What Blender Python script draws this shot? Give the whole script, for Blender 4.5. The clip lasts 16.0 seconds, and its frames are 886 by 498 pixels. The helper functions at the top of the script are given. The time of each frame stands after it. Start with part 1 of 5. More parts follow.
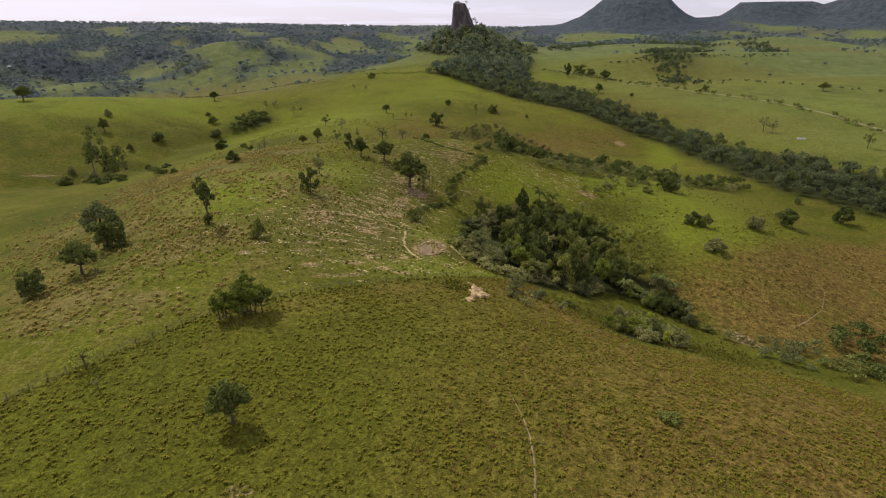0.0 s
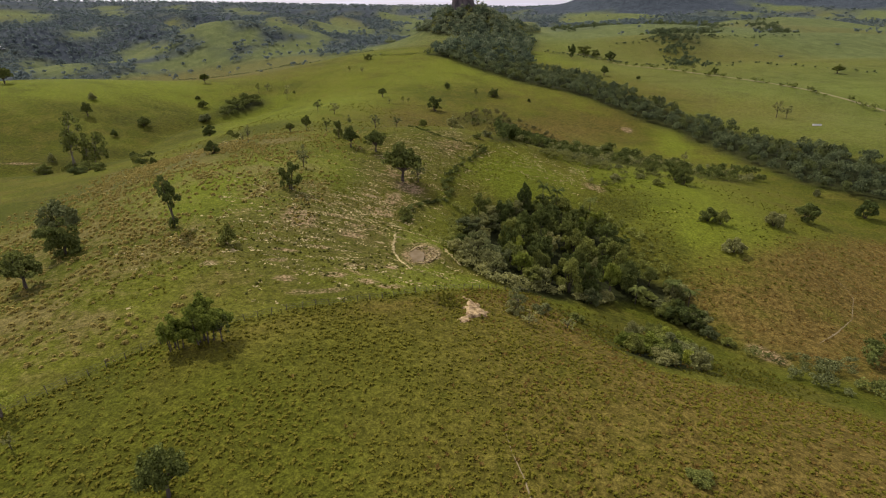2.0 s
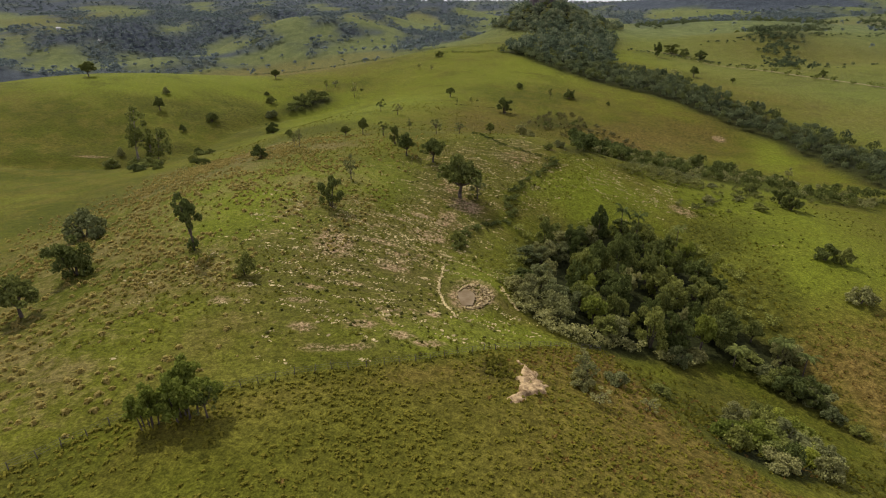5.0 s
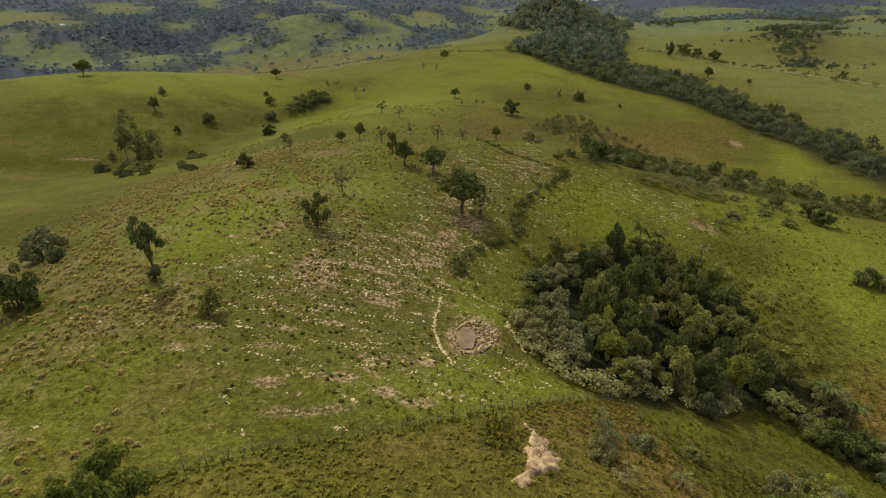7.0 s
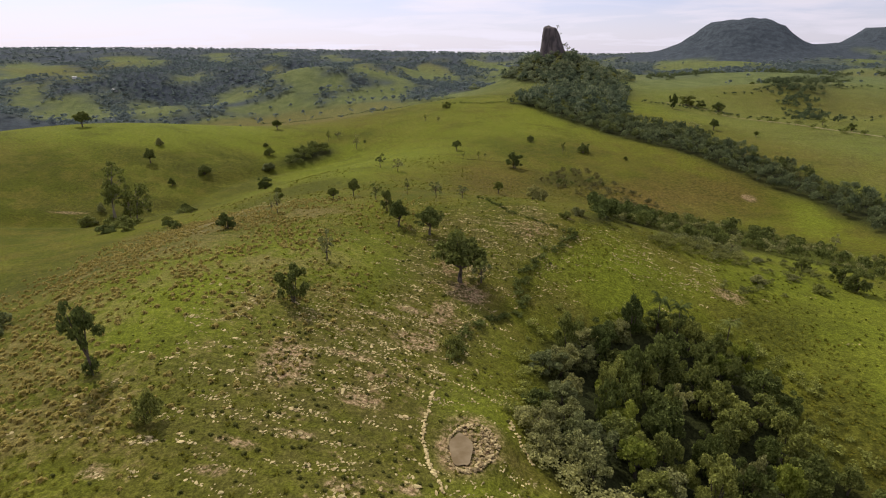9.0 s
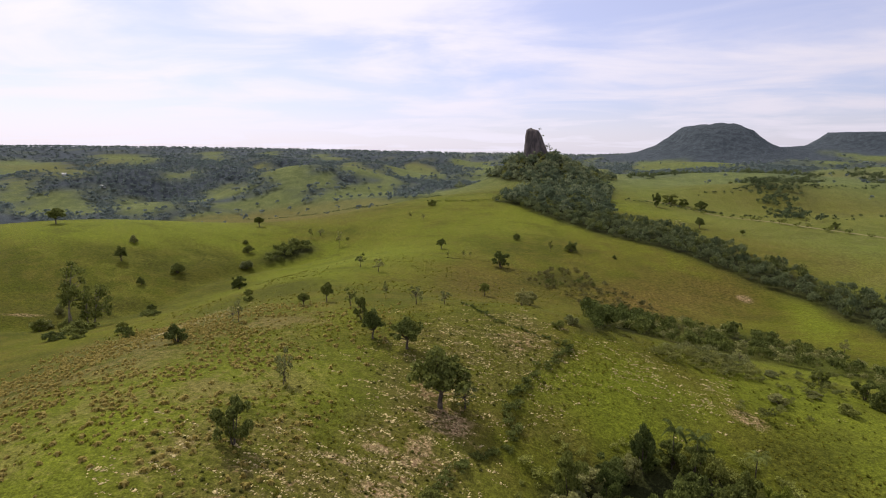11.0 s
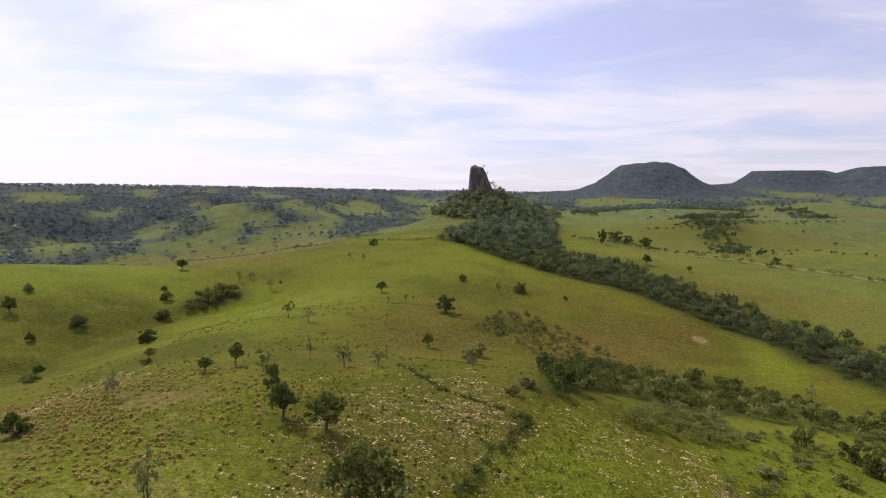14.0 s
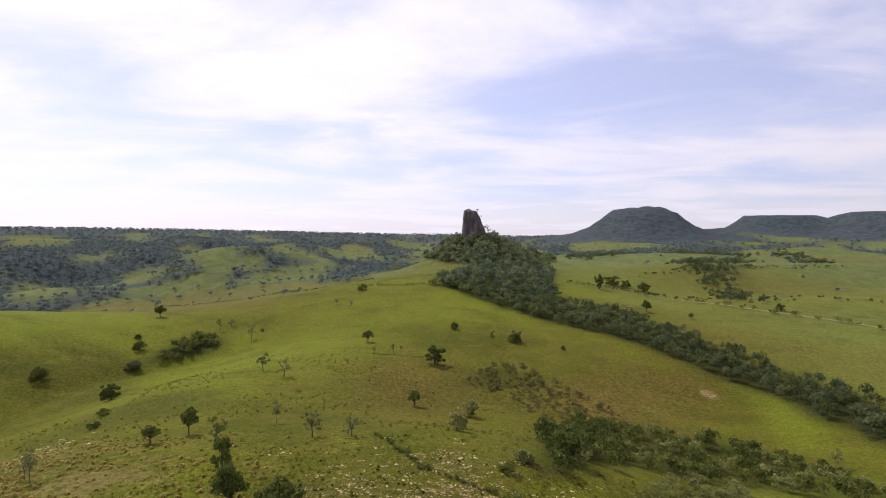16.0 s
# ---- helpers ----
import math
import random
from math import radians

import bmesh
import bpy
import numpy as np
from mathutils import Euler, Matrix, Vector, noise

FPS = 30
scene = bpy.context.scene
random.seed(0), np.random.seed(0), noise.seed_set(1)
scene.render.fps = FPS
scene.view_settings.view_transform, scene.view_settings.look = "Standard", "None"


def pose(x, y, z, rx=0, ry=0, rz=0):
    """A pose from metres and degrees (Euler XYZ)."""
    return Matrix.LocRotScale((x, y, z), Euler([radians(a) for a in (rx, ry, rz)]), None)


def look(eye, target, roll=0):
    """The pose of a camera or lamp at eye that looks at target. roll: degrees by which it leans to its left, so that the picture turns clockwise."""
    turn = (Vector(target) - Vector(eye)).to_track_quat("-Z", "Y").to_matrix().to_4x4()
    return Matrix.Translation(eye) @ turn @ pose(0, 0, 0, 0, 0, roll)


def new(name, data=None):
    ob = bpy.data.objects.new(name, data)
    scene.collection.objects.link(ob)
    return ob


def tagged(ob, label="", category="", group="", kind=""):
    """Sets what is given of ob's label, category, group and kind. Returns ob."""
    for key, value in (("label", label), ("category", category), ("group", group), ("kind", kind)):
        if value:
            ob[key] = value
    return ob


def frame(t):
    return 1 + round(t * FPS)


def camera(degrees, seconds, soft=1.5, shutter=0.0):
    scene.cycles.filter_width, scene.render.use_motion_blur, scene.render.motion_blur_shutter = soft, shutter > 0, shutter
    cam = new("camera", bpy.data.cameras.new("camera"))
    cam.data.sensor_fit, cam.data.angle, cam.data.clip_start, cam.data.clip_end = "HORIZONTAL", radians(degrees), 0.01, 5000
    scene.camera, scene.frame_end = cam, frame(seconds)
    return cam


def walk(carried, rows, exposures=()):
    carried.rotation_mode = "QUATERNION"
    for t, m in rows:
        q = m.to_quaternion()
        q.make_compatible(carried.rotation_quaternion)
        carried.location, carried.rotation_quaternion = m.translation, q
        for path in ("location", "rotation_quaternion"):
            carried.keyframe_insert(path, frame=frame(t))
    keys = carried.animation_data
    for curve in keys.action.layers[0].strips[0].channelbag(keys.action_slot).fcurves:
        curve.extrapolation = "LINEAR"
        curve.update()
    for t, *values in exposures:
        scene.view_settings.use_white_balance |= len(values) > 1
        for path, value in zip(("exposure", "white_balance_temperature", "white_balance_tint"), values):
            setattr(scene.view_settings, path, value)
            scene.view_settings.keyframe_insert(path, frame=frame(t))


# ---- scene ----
EXPOSURES = [(0.0, 0.06), (10.2, 0.05), (12.4, 0.12), (16.0, 0.17)]
cam = camera(77.38, 16.0, 1.1)
PATH = [  # seconds, x, y, z, heading (clockwise from +y), tilt up, lean
    (0.0, 0.0, 0.0, 53.0, -1.983, -21.998, -0.18),
    (0.5, 0.32, 3.95, 52.97, -2.014, -22.053, -0.157),
    (1.0, 0.61, 7.9, 52.89, -2.039, -22.108, -0.154),
    (1.5, 0.93, 11.73, 52.66, -2.055, -22.381, -0.161),
    (2.0, 1.23, 15.76, 52.65, -2.088, -23.806, -0.126),
    (2.5, 1.44, 19.64, 52.52, -2.542, -23.873, -0.083),
    (3.0, 1.66, 23.41, 52.39, -5.742, -23.949, -0.095),
    (3.5, 2.06, 27.19, 52.31, -7.98, -24.007, -0.071),
    (4.0, 2.24, 30.99, 52.25, -8.726, -24.062, -0.102),
    (4.2, 2.27, 32.52, 52.22, -8.96, -24.052, -0.072),
    (6.3, 1.7, 48.83, 51.71, -10.075, -24.351, -0.283),
    (6.5, 1.56, 50.35, 51.68, -10.096, -24.287, -0.088),
    (7.0, 1.22, 54.18, 51.61, -10.206, -24.322, -0.087),
    (7.5, 0.97, 58.13, 51.63, -10.31, -24.354, -0.07),
    (8.0, 0.72, 62.24, 51.67, -10.452, -21.78, -0.096),
    (8.5, 0.47, 66.23, 51.48, -10.552, -19.606, -0.067),
    (9.0, 0.24, 70.18, 51.33, -10.63, -19.525, -0.082),
    (9.5, -0.01, 74.17, 51.26, -10.709, -16.924, -0.069),
    (10.0, -0.29, 78.22, 51.36, -9.467, -16.286, -0.069),
    (10.2, -0.4, 79.84, 51.38, -9.453, -14.429, -0.079),
    (12.3, -1.15, 97.32, 50.86, -8.331, -8.403, 0.113),
    (12.5, -1.18, 99.0, 50.85, -7.705, -8.38, 0.139),
    (13.0, -1.2, 103.19, 50.84, -7.194, -7.429, 0.168),
    (13.5, -1.21, 107.32, 50.64, -5.93, -6.093, 0.184),
    (14.0, -1.09, 111.52, 50.47, -3.766, -6.009, 0.197),
    (14.5, -0.9, 115.69, 50.36, -2.354, -3.829, 0.238),
    (15.0, -0.57, 119.79, 50.28, -1.958, -3.764, 0.263),
    (15.5, -0.19, 123.88, 50.27, -1.633, -3.709, 0.275),
    (16.0, 0.2, 128.0, 50.35, -3.231, -1.477, 0.285),
]
walk(cam, [(t, pose(x, y, z, 90 + tilt, 0, -heading) @ pose(0, 0, 0, 0, 0, lean))
           for t, x, y, z, heading, tilt, lean in PATH], EXPOSURES)
# ---- end of walk ----
# ---- world, sun ----
SUN_AZ, SUN_EL = -48.0, 50.0          # degrees: clockwise from +y, above the horizon
world = bpy.data.worlds.new("world")
scene.world = world
world.use_nodes = True


def build_sky():
    nt = world.node_tree
    nt.nodes.clear()
    nd, ln = nt.nodes.new, nt.links.new
    out, bg = nd("ShaderNodeOutputWorld"), nd("ShaderNodeBackground")
    sky = nd("ShaderNodeTexSky")
    sky.sky_type, sky.sun_disc = "NISHITA", False
    sky.sun_elevation, sky.sun_rotation = radians(SUN_EL), radians(SUN_AZ)
    sky.altitude, sky.dust_density, sky.air_density, sky.ozone_density = 600, 1.5, 1.0, 2.0
    tint = nd("ShaderNodeMix")
    tint.data_type, tint.blend_type = "RGBA", "MULTIPLY"
    tint.inputs["Factor"].default_value = 1.0
    tint.inputs["B"].default_value = (0.98, 0.93, 1.22, 1)
    ln(sky.outputs[0], tint.inputs["A"])
    # thin streaked cloud on a flat layer overhead
    tc, sep = nd("ShaderNodeTexCoord"), nd("ShaderNodeSeparateXYZ")
    ln(tc.outputs["Generated"], sep.inputs[0])
    floor_z = nd("ShaderNodeMath")
    floor_z.operation = "MAXIMUM"
    floor_z.inputs[1].default_value = 0.0
    ln(sep.outputs["Z"], floor_z.inputs[0])
    lift = nd("ShaderNodeMath")
    lift.operation = "ADD"
    lift.inputs[1].default_value = 0.09
    ln(floor_z.outputs[0], lift.inputs[0])
    flat = nd("ShaderNodeCombineXYZ")
    for axis in ("X", "Y"):
        div = nd("ShaderNodeMath")
        div.operation = "DIVIDE"
        ln(sep.outputs[axis], div.inputs[0])
        ln(lift.outputs[0], div.inputs[1])
        ln(div.outputs[0], flat.inputs[axis])
    turn = nd("ShaderNodeMapping")
    turn.inputs["Rotation"].default_value = (0, 0, radians(14))
    turn.inputs["Scale"].default_value = (0.80, 1.05, 1)
    turn.inputs["Location"].default_value = (3.1, 1.4, 0)
    ln(flat.outputs[0], turn.inputs["Vector"])
    n1 = nd("ShaderNodeTexNoise")
    n1.inputs["Scale"].default_value, n1.inputs["Detail"].default_value = 0.8, 7.0
    n1.inputs["Roughness"].default_value, n1.inputs["Distortion"].default_value = 0.56, 0.45
    ln(turn.outputs[0], n1.inputs["Vector"])
    ramp = nd("ShaderNodeMapRange")
    ramp.interpolation_type = "SMOOTHSTEP"
    ramp.inputs["From Min"].default_value, ramp.inputs["From Max"].default_value = 0.34, 0.66
    ramp.inputs["To Min"].default_value, ramp.inputs["To Max"].default_value = 0.40, 1.0
    ln(n1.outputs[0], ramp.inputs["Value"])
    # cloud glows more towards the sun
    dot = nd("ShaderNodeVectorMath")
    dot.operation = "DOT_PRODUCT"
    a, e = radians(SUN_AZ), radians(SUN_EL)
    dot.inputs[1].default_value = (math.sin(a) * math.cos(e), math.cos(a) * math.cos(e), math.sin(e))
    ln(tc.outputs["Generated"], dot.inputs[0])
    glow = nd("ShaderNodeMapRange")
    glow.inputs["From Min"].default_value, glow.inputs["From Max"].default_value = 0.1, 1.0
    glow.inputs["To Min"].default_value, glow.inputs["To Max"].default_value = 0.82, 1.26
    ln(dot.outputs["Value"], glow.inputs["Value"])
    cloud = nd("ShaderNodeVectorMath")
    cloud.operation = "SCALE"
    cloud.inputs[0].default_value = (7.65, 7.25, 8.35)
    ln(glow.outputs[0], cloud.inputs["Scale"])
    # the layer closes up towards the horizon
    veil = nd("ShaderNodeMapRange")
    veil.interpolation_type = "SMOOTHSTEP"
    for key, v in zip(("From Min", "From Max", "To Min", "To Max"), (0.0, 0.16, 0.72, 0.0)):
        veil.inputs[key].default_value = v
    ln(floor_z.outputs[0], veil.inputs["Value"])
    cover = nd("ShaderNodeMath")
    cover.operation = "MAXIMUM"
    ln(ramp.outputs[0], cover.inputs[0])
    ln(veil.outputs[0], cover.inputs[1])
    mix = nd("ShaderNodeMix")
    mix.data_type = "RGBA"
    ln(cover.outputs[0], mix.inputs["Factor"])
    ln(tint.outputs["Result"], mix.inputs["A"])
    ln(cloud.outputs[0], mix.inputs["B"])
    bg.inputs["Strength"].default_value = 0.11
    ln(mix.outputs["Result"], bg.inputs[0])
    ln(bg.outputs[0], out.inputs[0])


build_sky()
sun_data = bpy.data.lights.new("sun", "SUN")
sun_data.energy, sun_data.angle, sun_data.color = 3.0, radians(1.2), (1.0, 0.94, 0.82)
sun = new("sun", sun_data)
_az, _el = radians(SUN_AZ), radians(SUN_EL)
sun.matrix_world = look((0, 0, 0), (-math.sin(_az) * math.cos(_el), -math.cos(_az) * math.cos(_el), -math.sin(_el)))


# ---- materials ----
def shader(name, rough=0.9, spec=0.2):
    m = bpy.data.materials.new(name)
    m.use_nodes = True
    b = m.node_tree.nodes["Principled BSDF"]
    b.inputs["Roughness"].default_value = rough
    b.inputs["Specular IOR Level"].default_value = spec
    return m, m.node_tree.nodes.new, m.node_tree.links.new, b


def noise_tex(nd, ln, scale, detail=4.0, rough=0.55, stretch=None, place=None):
    n = nd("ShaderNodeTexNoise")
    n.inputs["Scale"].default_value, n.inputs["Detail"].default_value, n.inputs["Roughness"].default_value = scale, detail, rough
    g = place or nd("ShaderNodeNewGeometry").outputs["Position"]
    if stretch:
        mp = nd("ShaderNodeMapping")
        mp.inputs["Scale"].default_value = stretch
        ln(g, mp.inputs["Vector"])
        g = mp.outputs[0]
    ln(g, n.inputs["Vector"])
    return n.outputs[0]


def span(nd, ln, value, lo, hi, a=0.0, b=1.0, smooth=True):
    r = nd("ShaderNodeMapRange")
    r.interpolation_type = "SMOOTHSTEP" if smooth else "LINEAR"
    for key, v in zip(("From Min", "From Max", "To Min", "To Max"), (lo, hi, a, b)):
        r.inputs[key].default_value = v
    ln(value, r.inputs["Value"])
    return r.outputs[0]


def calc(nd, ln, op, a, b):
    m = nd("ShaderNodeMath")
    m.operation = op
    for i, v in enumerate((a, b)):
        if isinstance(v, (int, float)):
            m.inputs[i].default_value = v
        else:
            ln(v, m.inputs[i])
    return m.outputs[0]


def blend(nd, ln, fac, a, b, how="MIX"):
    m = nd("ShaderNodeMix")
    m.data_type, m.blend_type = "RGBA", how
    for key, v in (("Factor", fac), ("A", a), ("B", b)):
        if isinstance(v, (int, float)):
            m.inputs[key].default_value = v
        elif isinstance(v, tuple):
            m.inputs[key].default_value = (*v, 1)
        else:
            ln(v, m.inputs[key])
    return m.outputs["Result"]


def relief(nd, ln, b, value, strength, distance):
    bump = nd("ShaderNodeBump")
    bump.inputs["Strength"].default_value, bump.inputs["Distance"].default_value = strength, distance
    ln(value, bump.inputs["Height"])
    ln(bump.outputs[0], b.inputs["Normal"])


def attr(nd, name):
    a = nd("ShaderNodeAttribute")
    a.attribute_name = name
    return a.outputs["Fac"]


def ground_material():
    m, nd, ln, b = shader("pasture", 0.95, 0.05)
    big = noise_tex(nd, ln, 0.012, 4)
    mid = noise_tex(nd, ln, 0.07, 5, 0.6)
    fine = noise_tex(nd, ln, 0.6, 5, 0.65)
    tuft = noise_tex(nd, ln, 1.7, 3, 0.6)
    green = blend(nd, ln, span(nd, ln, big, 0.38, 0.62), (0.072, 0.080, 0.008), (0.114, 0.120, 0.012))
    olive = blend(nd, ln, span(nd, ln, mid, 0.40, 0.66), green, (0.112, 0.102, 0.016))
    lush = blend(nd, ln, calc(nd, ln, "MULTIPLY", attr(nd, "lush"), 0.75), olive, (0.150, 0.176, 0.016))
    lush = blend(nd, ln, calc(nd, ln, "MULTIPLY", attr(nd, "rank"), 0.75), lush, (0.088, 0.096, 0.009))
    # rough dark grass; in the left hollow this darkening stands for slope shade
    lush = blend(nd, ln, calc(nd, ln, "MULTIPLY", attr(nd, "coarse"), 0.75), lush, blend(nd, ln, span(nd, ln, fine, 0.35, 0.65), (0.046, 0.050, 0.007), (0.076, 0.076, 0.011)))
    mott = noise_tex(nd, ln, 0.032, 6, 0.62, (1.0, 1.5, 1))
    lush = blend(nd, ln, span(nd, ln, mott, 0.50, 0.68, 0.0, 0.42), lush, (0.058, 0.060, 0.010))
    lush = blend(nd, ln, span(nd, ln, mott, 0.48, 0.32, 0.0, 0.40), lush, (0.150, 0.155, 0.022))
    # far fields turn paler and bluer: distance haze painted into the grass
    lush = blend(nd, ln, calc(nd, ln, "MULTIPLY", attr(nd, "haze_tint"), 0.85), lush, blend(nd, ln, span(nd, ln, mid, 0.38, 0.64), (0.104, 0.126, 0.050), (0.150, 0.174, 0.068)))
    brown_c = blend(nd, ln, span(nd, ln, fine, 0.35, 0.65), (0.112, 0.075, 0.018), (0.162, 0.114, 0.030))
    brown_f = calc(nd, ln, "MULTIPLY", attr(nd, "brown"), span(nd, ln, calc(nd, ln, "ADD", mid, calc(nd, ln, "MULTIPLY", fine, 0.6)), 0.50, 0.86, 0.40, 1.0))
    c = blend(nd, ln, brown_f, lush, brown_c)
    dry_f = calc(nd, ln, "MULTIPLY", attr(nd, "dry"), span(nd, ln, calc(nd, ln, "ADD", mid, fine), 0.90, 1.18, 0.0, 0.55))
    c = blend(nd, ln, dry_f, c, (0.19, 0.145, 0.06))
    worn = noise_tex(nd, ln, 0.16, 5, 0.62, (1.0, 1.6, 1))
    c = blend(nd, ln, calc(nd, ln, "MULTIPLY", attr(nd, "stony"), span(nd, ln, worn, 0.36, 0.60, 0.15, 0.65)), c, (0.116, 0.098, 0.030))
    stone_f = calc(nd, ln, "MULTIPLY", attr(nd, "stony"), span(nd, ln, calc(nd, ln, "ADD", calc(nd, ln, "MULTIPLY", mid, 0.8), fine), 0.98, 1.10, 0.0, 0.7))
    c = blend(nd, ln, stone_f, c, blend(nd, ln, span(nd, ln, tuft, 0.4, 0.7), (0.225, 0.140, 0.078), (0.34, 0.24, 0.140)))
    bare_f = calc(nd, ln, "MULTIPLY", span(nd, ln, attr(nd, "bare"), 0.1, 0.7), span(nd, ln, calc(nd, ln, "ADD", calc(nd, ln, "MULTIPLY", fine, 0.7), calc(nd, ln, "MULTIPLY", tuft, 0.6)), 0.52, 0.76, 0.05, 0.75))
    c = blend(nd, ln, bare_f, c, blend(nd, ln, span(nd, ln, tuft, 0.3, 0.7), (0.21, 0.128, 0.070), (0.38, 0.265, 0.160)))
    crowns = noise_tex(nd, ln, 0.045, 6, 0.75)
    # tree cover of the far hills, blue-grey because haze is mixed into it
    hazy_canopy = blend(nd, ln, span(nd, ln, crowns, 0.35, 0.65), (0.040, 0.050, 0.061), (0.074, 0.088, 0.102))
    c = blend(nd, ln, attr(nd, "wood"), c, blend(nd, ln, attr(nd, "hazy_canopy"), (0.030, 0.034, 0.012), hazy_canopy))
    blade = noise_tex(nd, ln, 4.2, 3, 0.65)
    c = blend(nd, ln, 1.0, c, blend(nd, ln, span(nd, ln, blade, 0.34, 0.66), (0.72, 0.72, 0.72), (1.25, 1.25, 1.22)), "MULTIPLY")
    # tuft grain: dark roots between bright blades
    c = blend(nd, ln, 1.0, c, blend(nd, ln, span(nd, ln, tuft, 0.32, 0.68), (0.70, 0.70, 0.68), (1.22, 1.22, 1.18)), "MULTIPLY")
    c = blend(nd, ln, 1.0, c, blend(nd, ln, span(nd, ln, fine, 0.3, 0.7), (0.80, 0.80, 0.80), (1.18, 1.18, 1.15)), "MULTIPLY")
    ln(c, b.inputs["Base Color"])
    rough = calc(nd, ln, "ADD", tuft, calc(nd, ln, "MULTIPLY", fine, 1.2))
    rough = calc(nd, ln, "ADD", rough, calc(nd, ln, "MULTIPLY", calc(nd, ln, "MULTIPLY", crowns, attr(nd, "hazy_canopy")), 5.0))
    relief(nd, ln, b, rough, 0.8, 0.5)
    return m


def leaf_material(name, dark, light, through_=0.48, scale=0.22, each=0.58, tree=0.8, lo=0.28, hi=1.02):
    m, nd, ln, b = shader(name, 0.8, 0.07)
    isl = nd("ShaderNodeNewGeometry").outputs["Random Per Island"]
    obr = nd("ShaderNodeObjectInfo").outputs["Random"]
    patch = noise_tex(nd, ln, scale, 3)
    f = calc(nd, ln, "ADD", calc(nd, ln, "MULTIPLY", isl, each), calc(nd, ln, "MULTIPLY", patch, tree))
    c = blend(nd, ln, span(nd, ln, f, lo, hi, smooth=False), dark, light)
    c = blend(nd, ln, 1.0, c, blend(nd, ln, obr, (0.62, 0.68, 0.68), (1.36, 1.28, 1.18)), "MULTIPLY")
    ln(c, b.inputs["Base Color"])
    tr, mix = nd("ShaderNodeBsdfTranslucent"), nd("ShaderNodeMixShader")
    ln(c, tr.inputs["Color"])
    mix.inputs[0].default_value = through_
    ln(b.outputs[0], mix.inputs[1])
    ln(tr.outputs[0], mix.inputs[2])
    ln(mix.outputs[0], m.node_tree.nodes["Material Output"].inputs["Surface"])
    return m


def plain_material(name, dark, light, scale, rough=0.85, bump=0.4, dist=0.05, stretch=None, spec=0.2, per_island=False, per_object=False):
    m, nd, ln, b = shader(name, rough, spec)
    n = noise_tex(nd, ln, scale, 6, 0.62, stretch)
    n2 = noise_tex(nd, ln, scale * 0.17, 3, 0.5)
    f = calc(nd, ln, "ADD", calc(nd, ln, "MULTIPLY", n, 0.65), calc(nd, ln, "MULTIPLY", n2, 0.35))
    c = blend(nd, ln, span(nd, ln, f, 0.34, 0.66), dark, light)
    if per_island:
        c = blend(nd, ln, 1.0, c, blend(nd, ln, nd("ShaderNodeNewGeometry").outputs["Random Per Island"], (0.6, 0.6, 0.58), (1.25, 1.22, 1.2)), "MULTIPLY")
    if per_object:
        c = blend(nd, ln, 1.0, c, blend(nd, ln, nd("ShaderNodeObjectInfo").outputs["Random"], (0.40, 0.38, 0.34), (1.30, 1.28, 1.2)), "MULTIPLY")
    ln(c, b.inputs["Base Color"])
    relief(nd, ln, b, n, bump, dist)
    return m


def water_material():
    m, nd, ln, b = shader("pond_water", 0.6, 0.02)
    n = noise_tex(nd, ln, 0.5, 4)
    ln(blend(nd, ln, span(nd, ln, n, 0.35, 0.65), (0.165, 0.120, 0.062), (0.225, 0.172, 0.098)), b.inputs["Base Color"])
    relief(nd, ln, b, noise_tex(nd, ln, 3.0, 3), 0.05, 0.02)
    return m


M_GROUND = ground_material()
M_LEAF_DARK = leaf_material("leaf_dark", (0.040, 0.054, 0.013), (0.218, 0.246, 0.066), 0.30)
M_LEAF_MID = leaf_material("leaf_mid", (0.060, 0.072, 0.016), (0.292, 0.318, 0.080), 0.30)
M_LEAF_LIGHT = leaf_material("leaf_light", (0.105, 0.135, 0.022), (0.350, 0.385, 0.070))
M_LEAF_GREY = leaf_material("leaf_grey", (0.086, 0.092, 0.030), (0.372, 0.376, 0.146), 0.34)
M_LEAF_BROWN = leaf_material("brown_leaf", (0.058, 0.058, 0.020), (0.205, 0.196, 0.078), 0.40)
# distant leaves: blue distance haze is painted into the leaf colour
M_WOOD_HAZY = leaf_material("hazy_far_leaf", (0.104, 0.134, 0.138), (0.196, 0.238, 0.220), 0.45, 0.03)
M_LEAF_WOOD = leaf_material("wood_leaf", (0.040, 0.056, 0.030), (0.185, 0.220, 0.100), 0.48, 0.13, 0.40, 1.5, 0.50, 1.40)
# wood leaf lightened and blued to paint haze over the tower's hill
M_LEAF_NECK_HAZE = leaf_material("hazy_hill_leaf", (0.062, 0.082, 0.050), (0.235, 0.272, 0.150), 0.48, 0.13, 0.40, 1.5, 0.50, 1.40)
M_LEAF_OLIVE = leaf_material("olive_leaf", (0.075, 0.088, 0.026), (0.290, 0.300, 0.095), 0.48, 0.13, 0.40, 1.5, 0.50, 1.40)
M_BARK = plain_material("bark", (0.045, 0.035, 0.025), (0.15, 0.12, 0.09), 6.0, stretch=(1, 1, 0.2))
M_BARK_PALE = plain_material("pale_bark", (0.13, 0.11, 0.085), (0.32, 0.28, 0.22), 6.0, stretch=(1, 1, 0.2))
M_POST = plain_material("weathered_post", (0.06, 0.052, 0.04), (0.17, 0.145, 0.11), 9.0, stretch=(1, 1, 0.15))
M_WIRE = plain_material("fence_wire", (0.10, 0.10, 0.10), (0.16, 0.15, 0.14), 5.0, rough=0.5)
M_STONE = plain_material("pale_stone", (0.24, 0.182, 0.078), (0.56, 0.465, 0.215), 1.6, bump=0.6, dist=0.08, per_island=True)
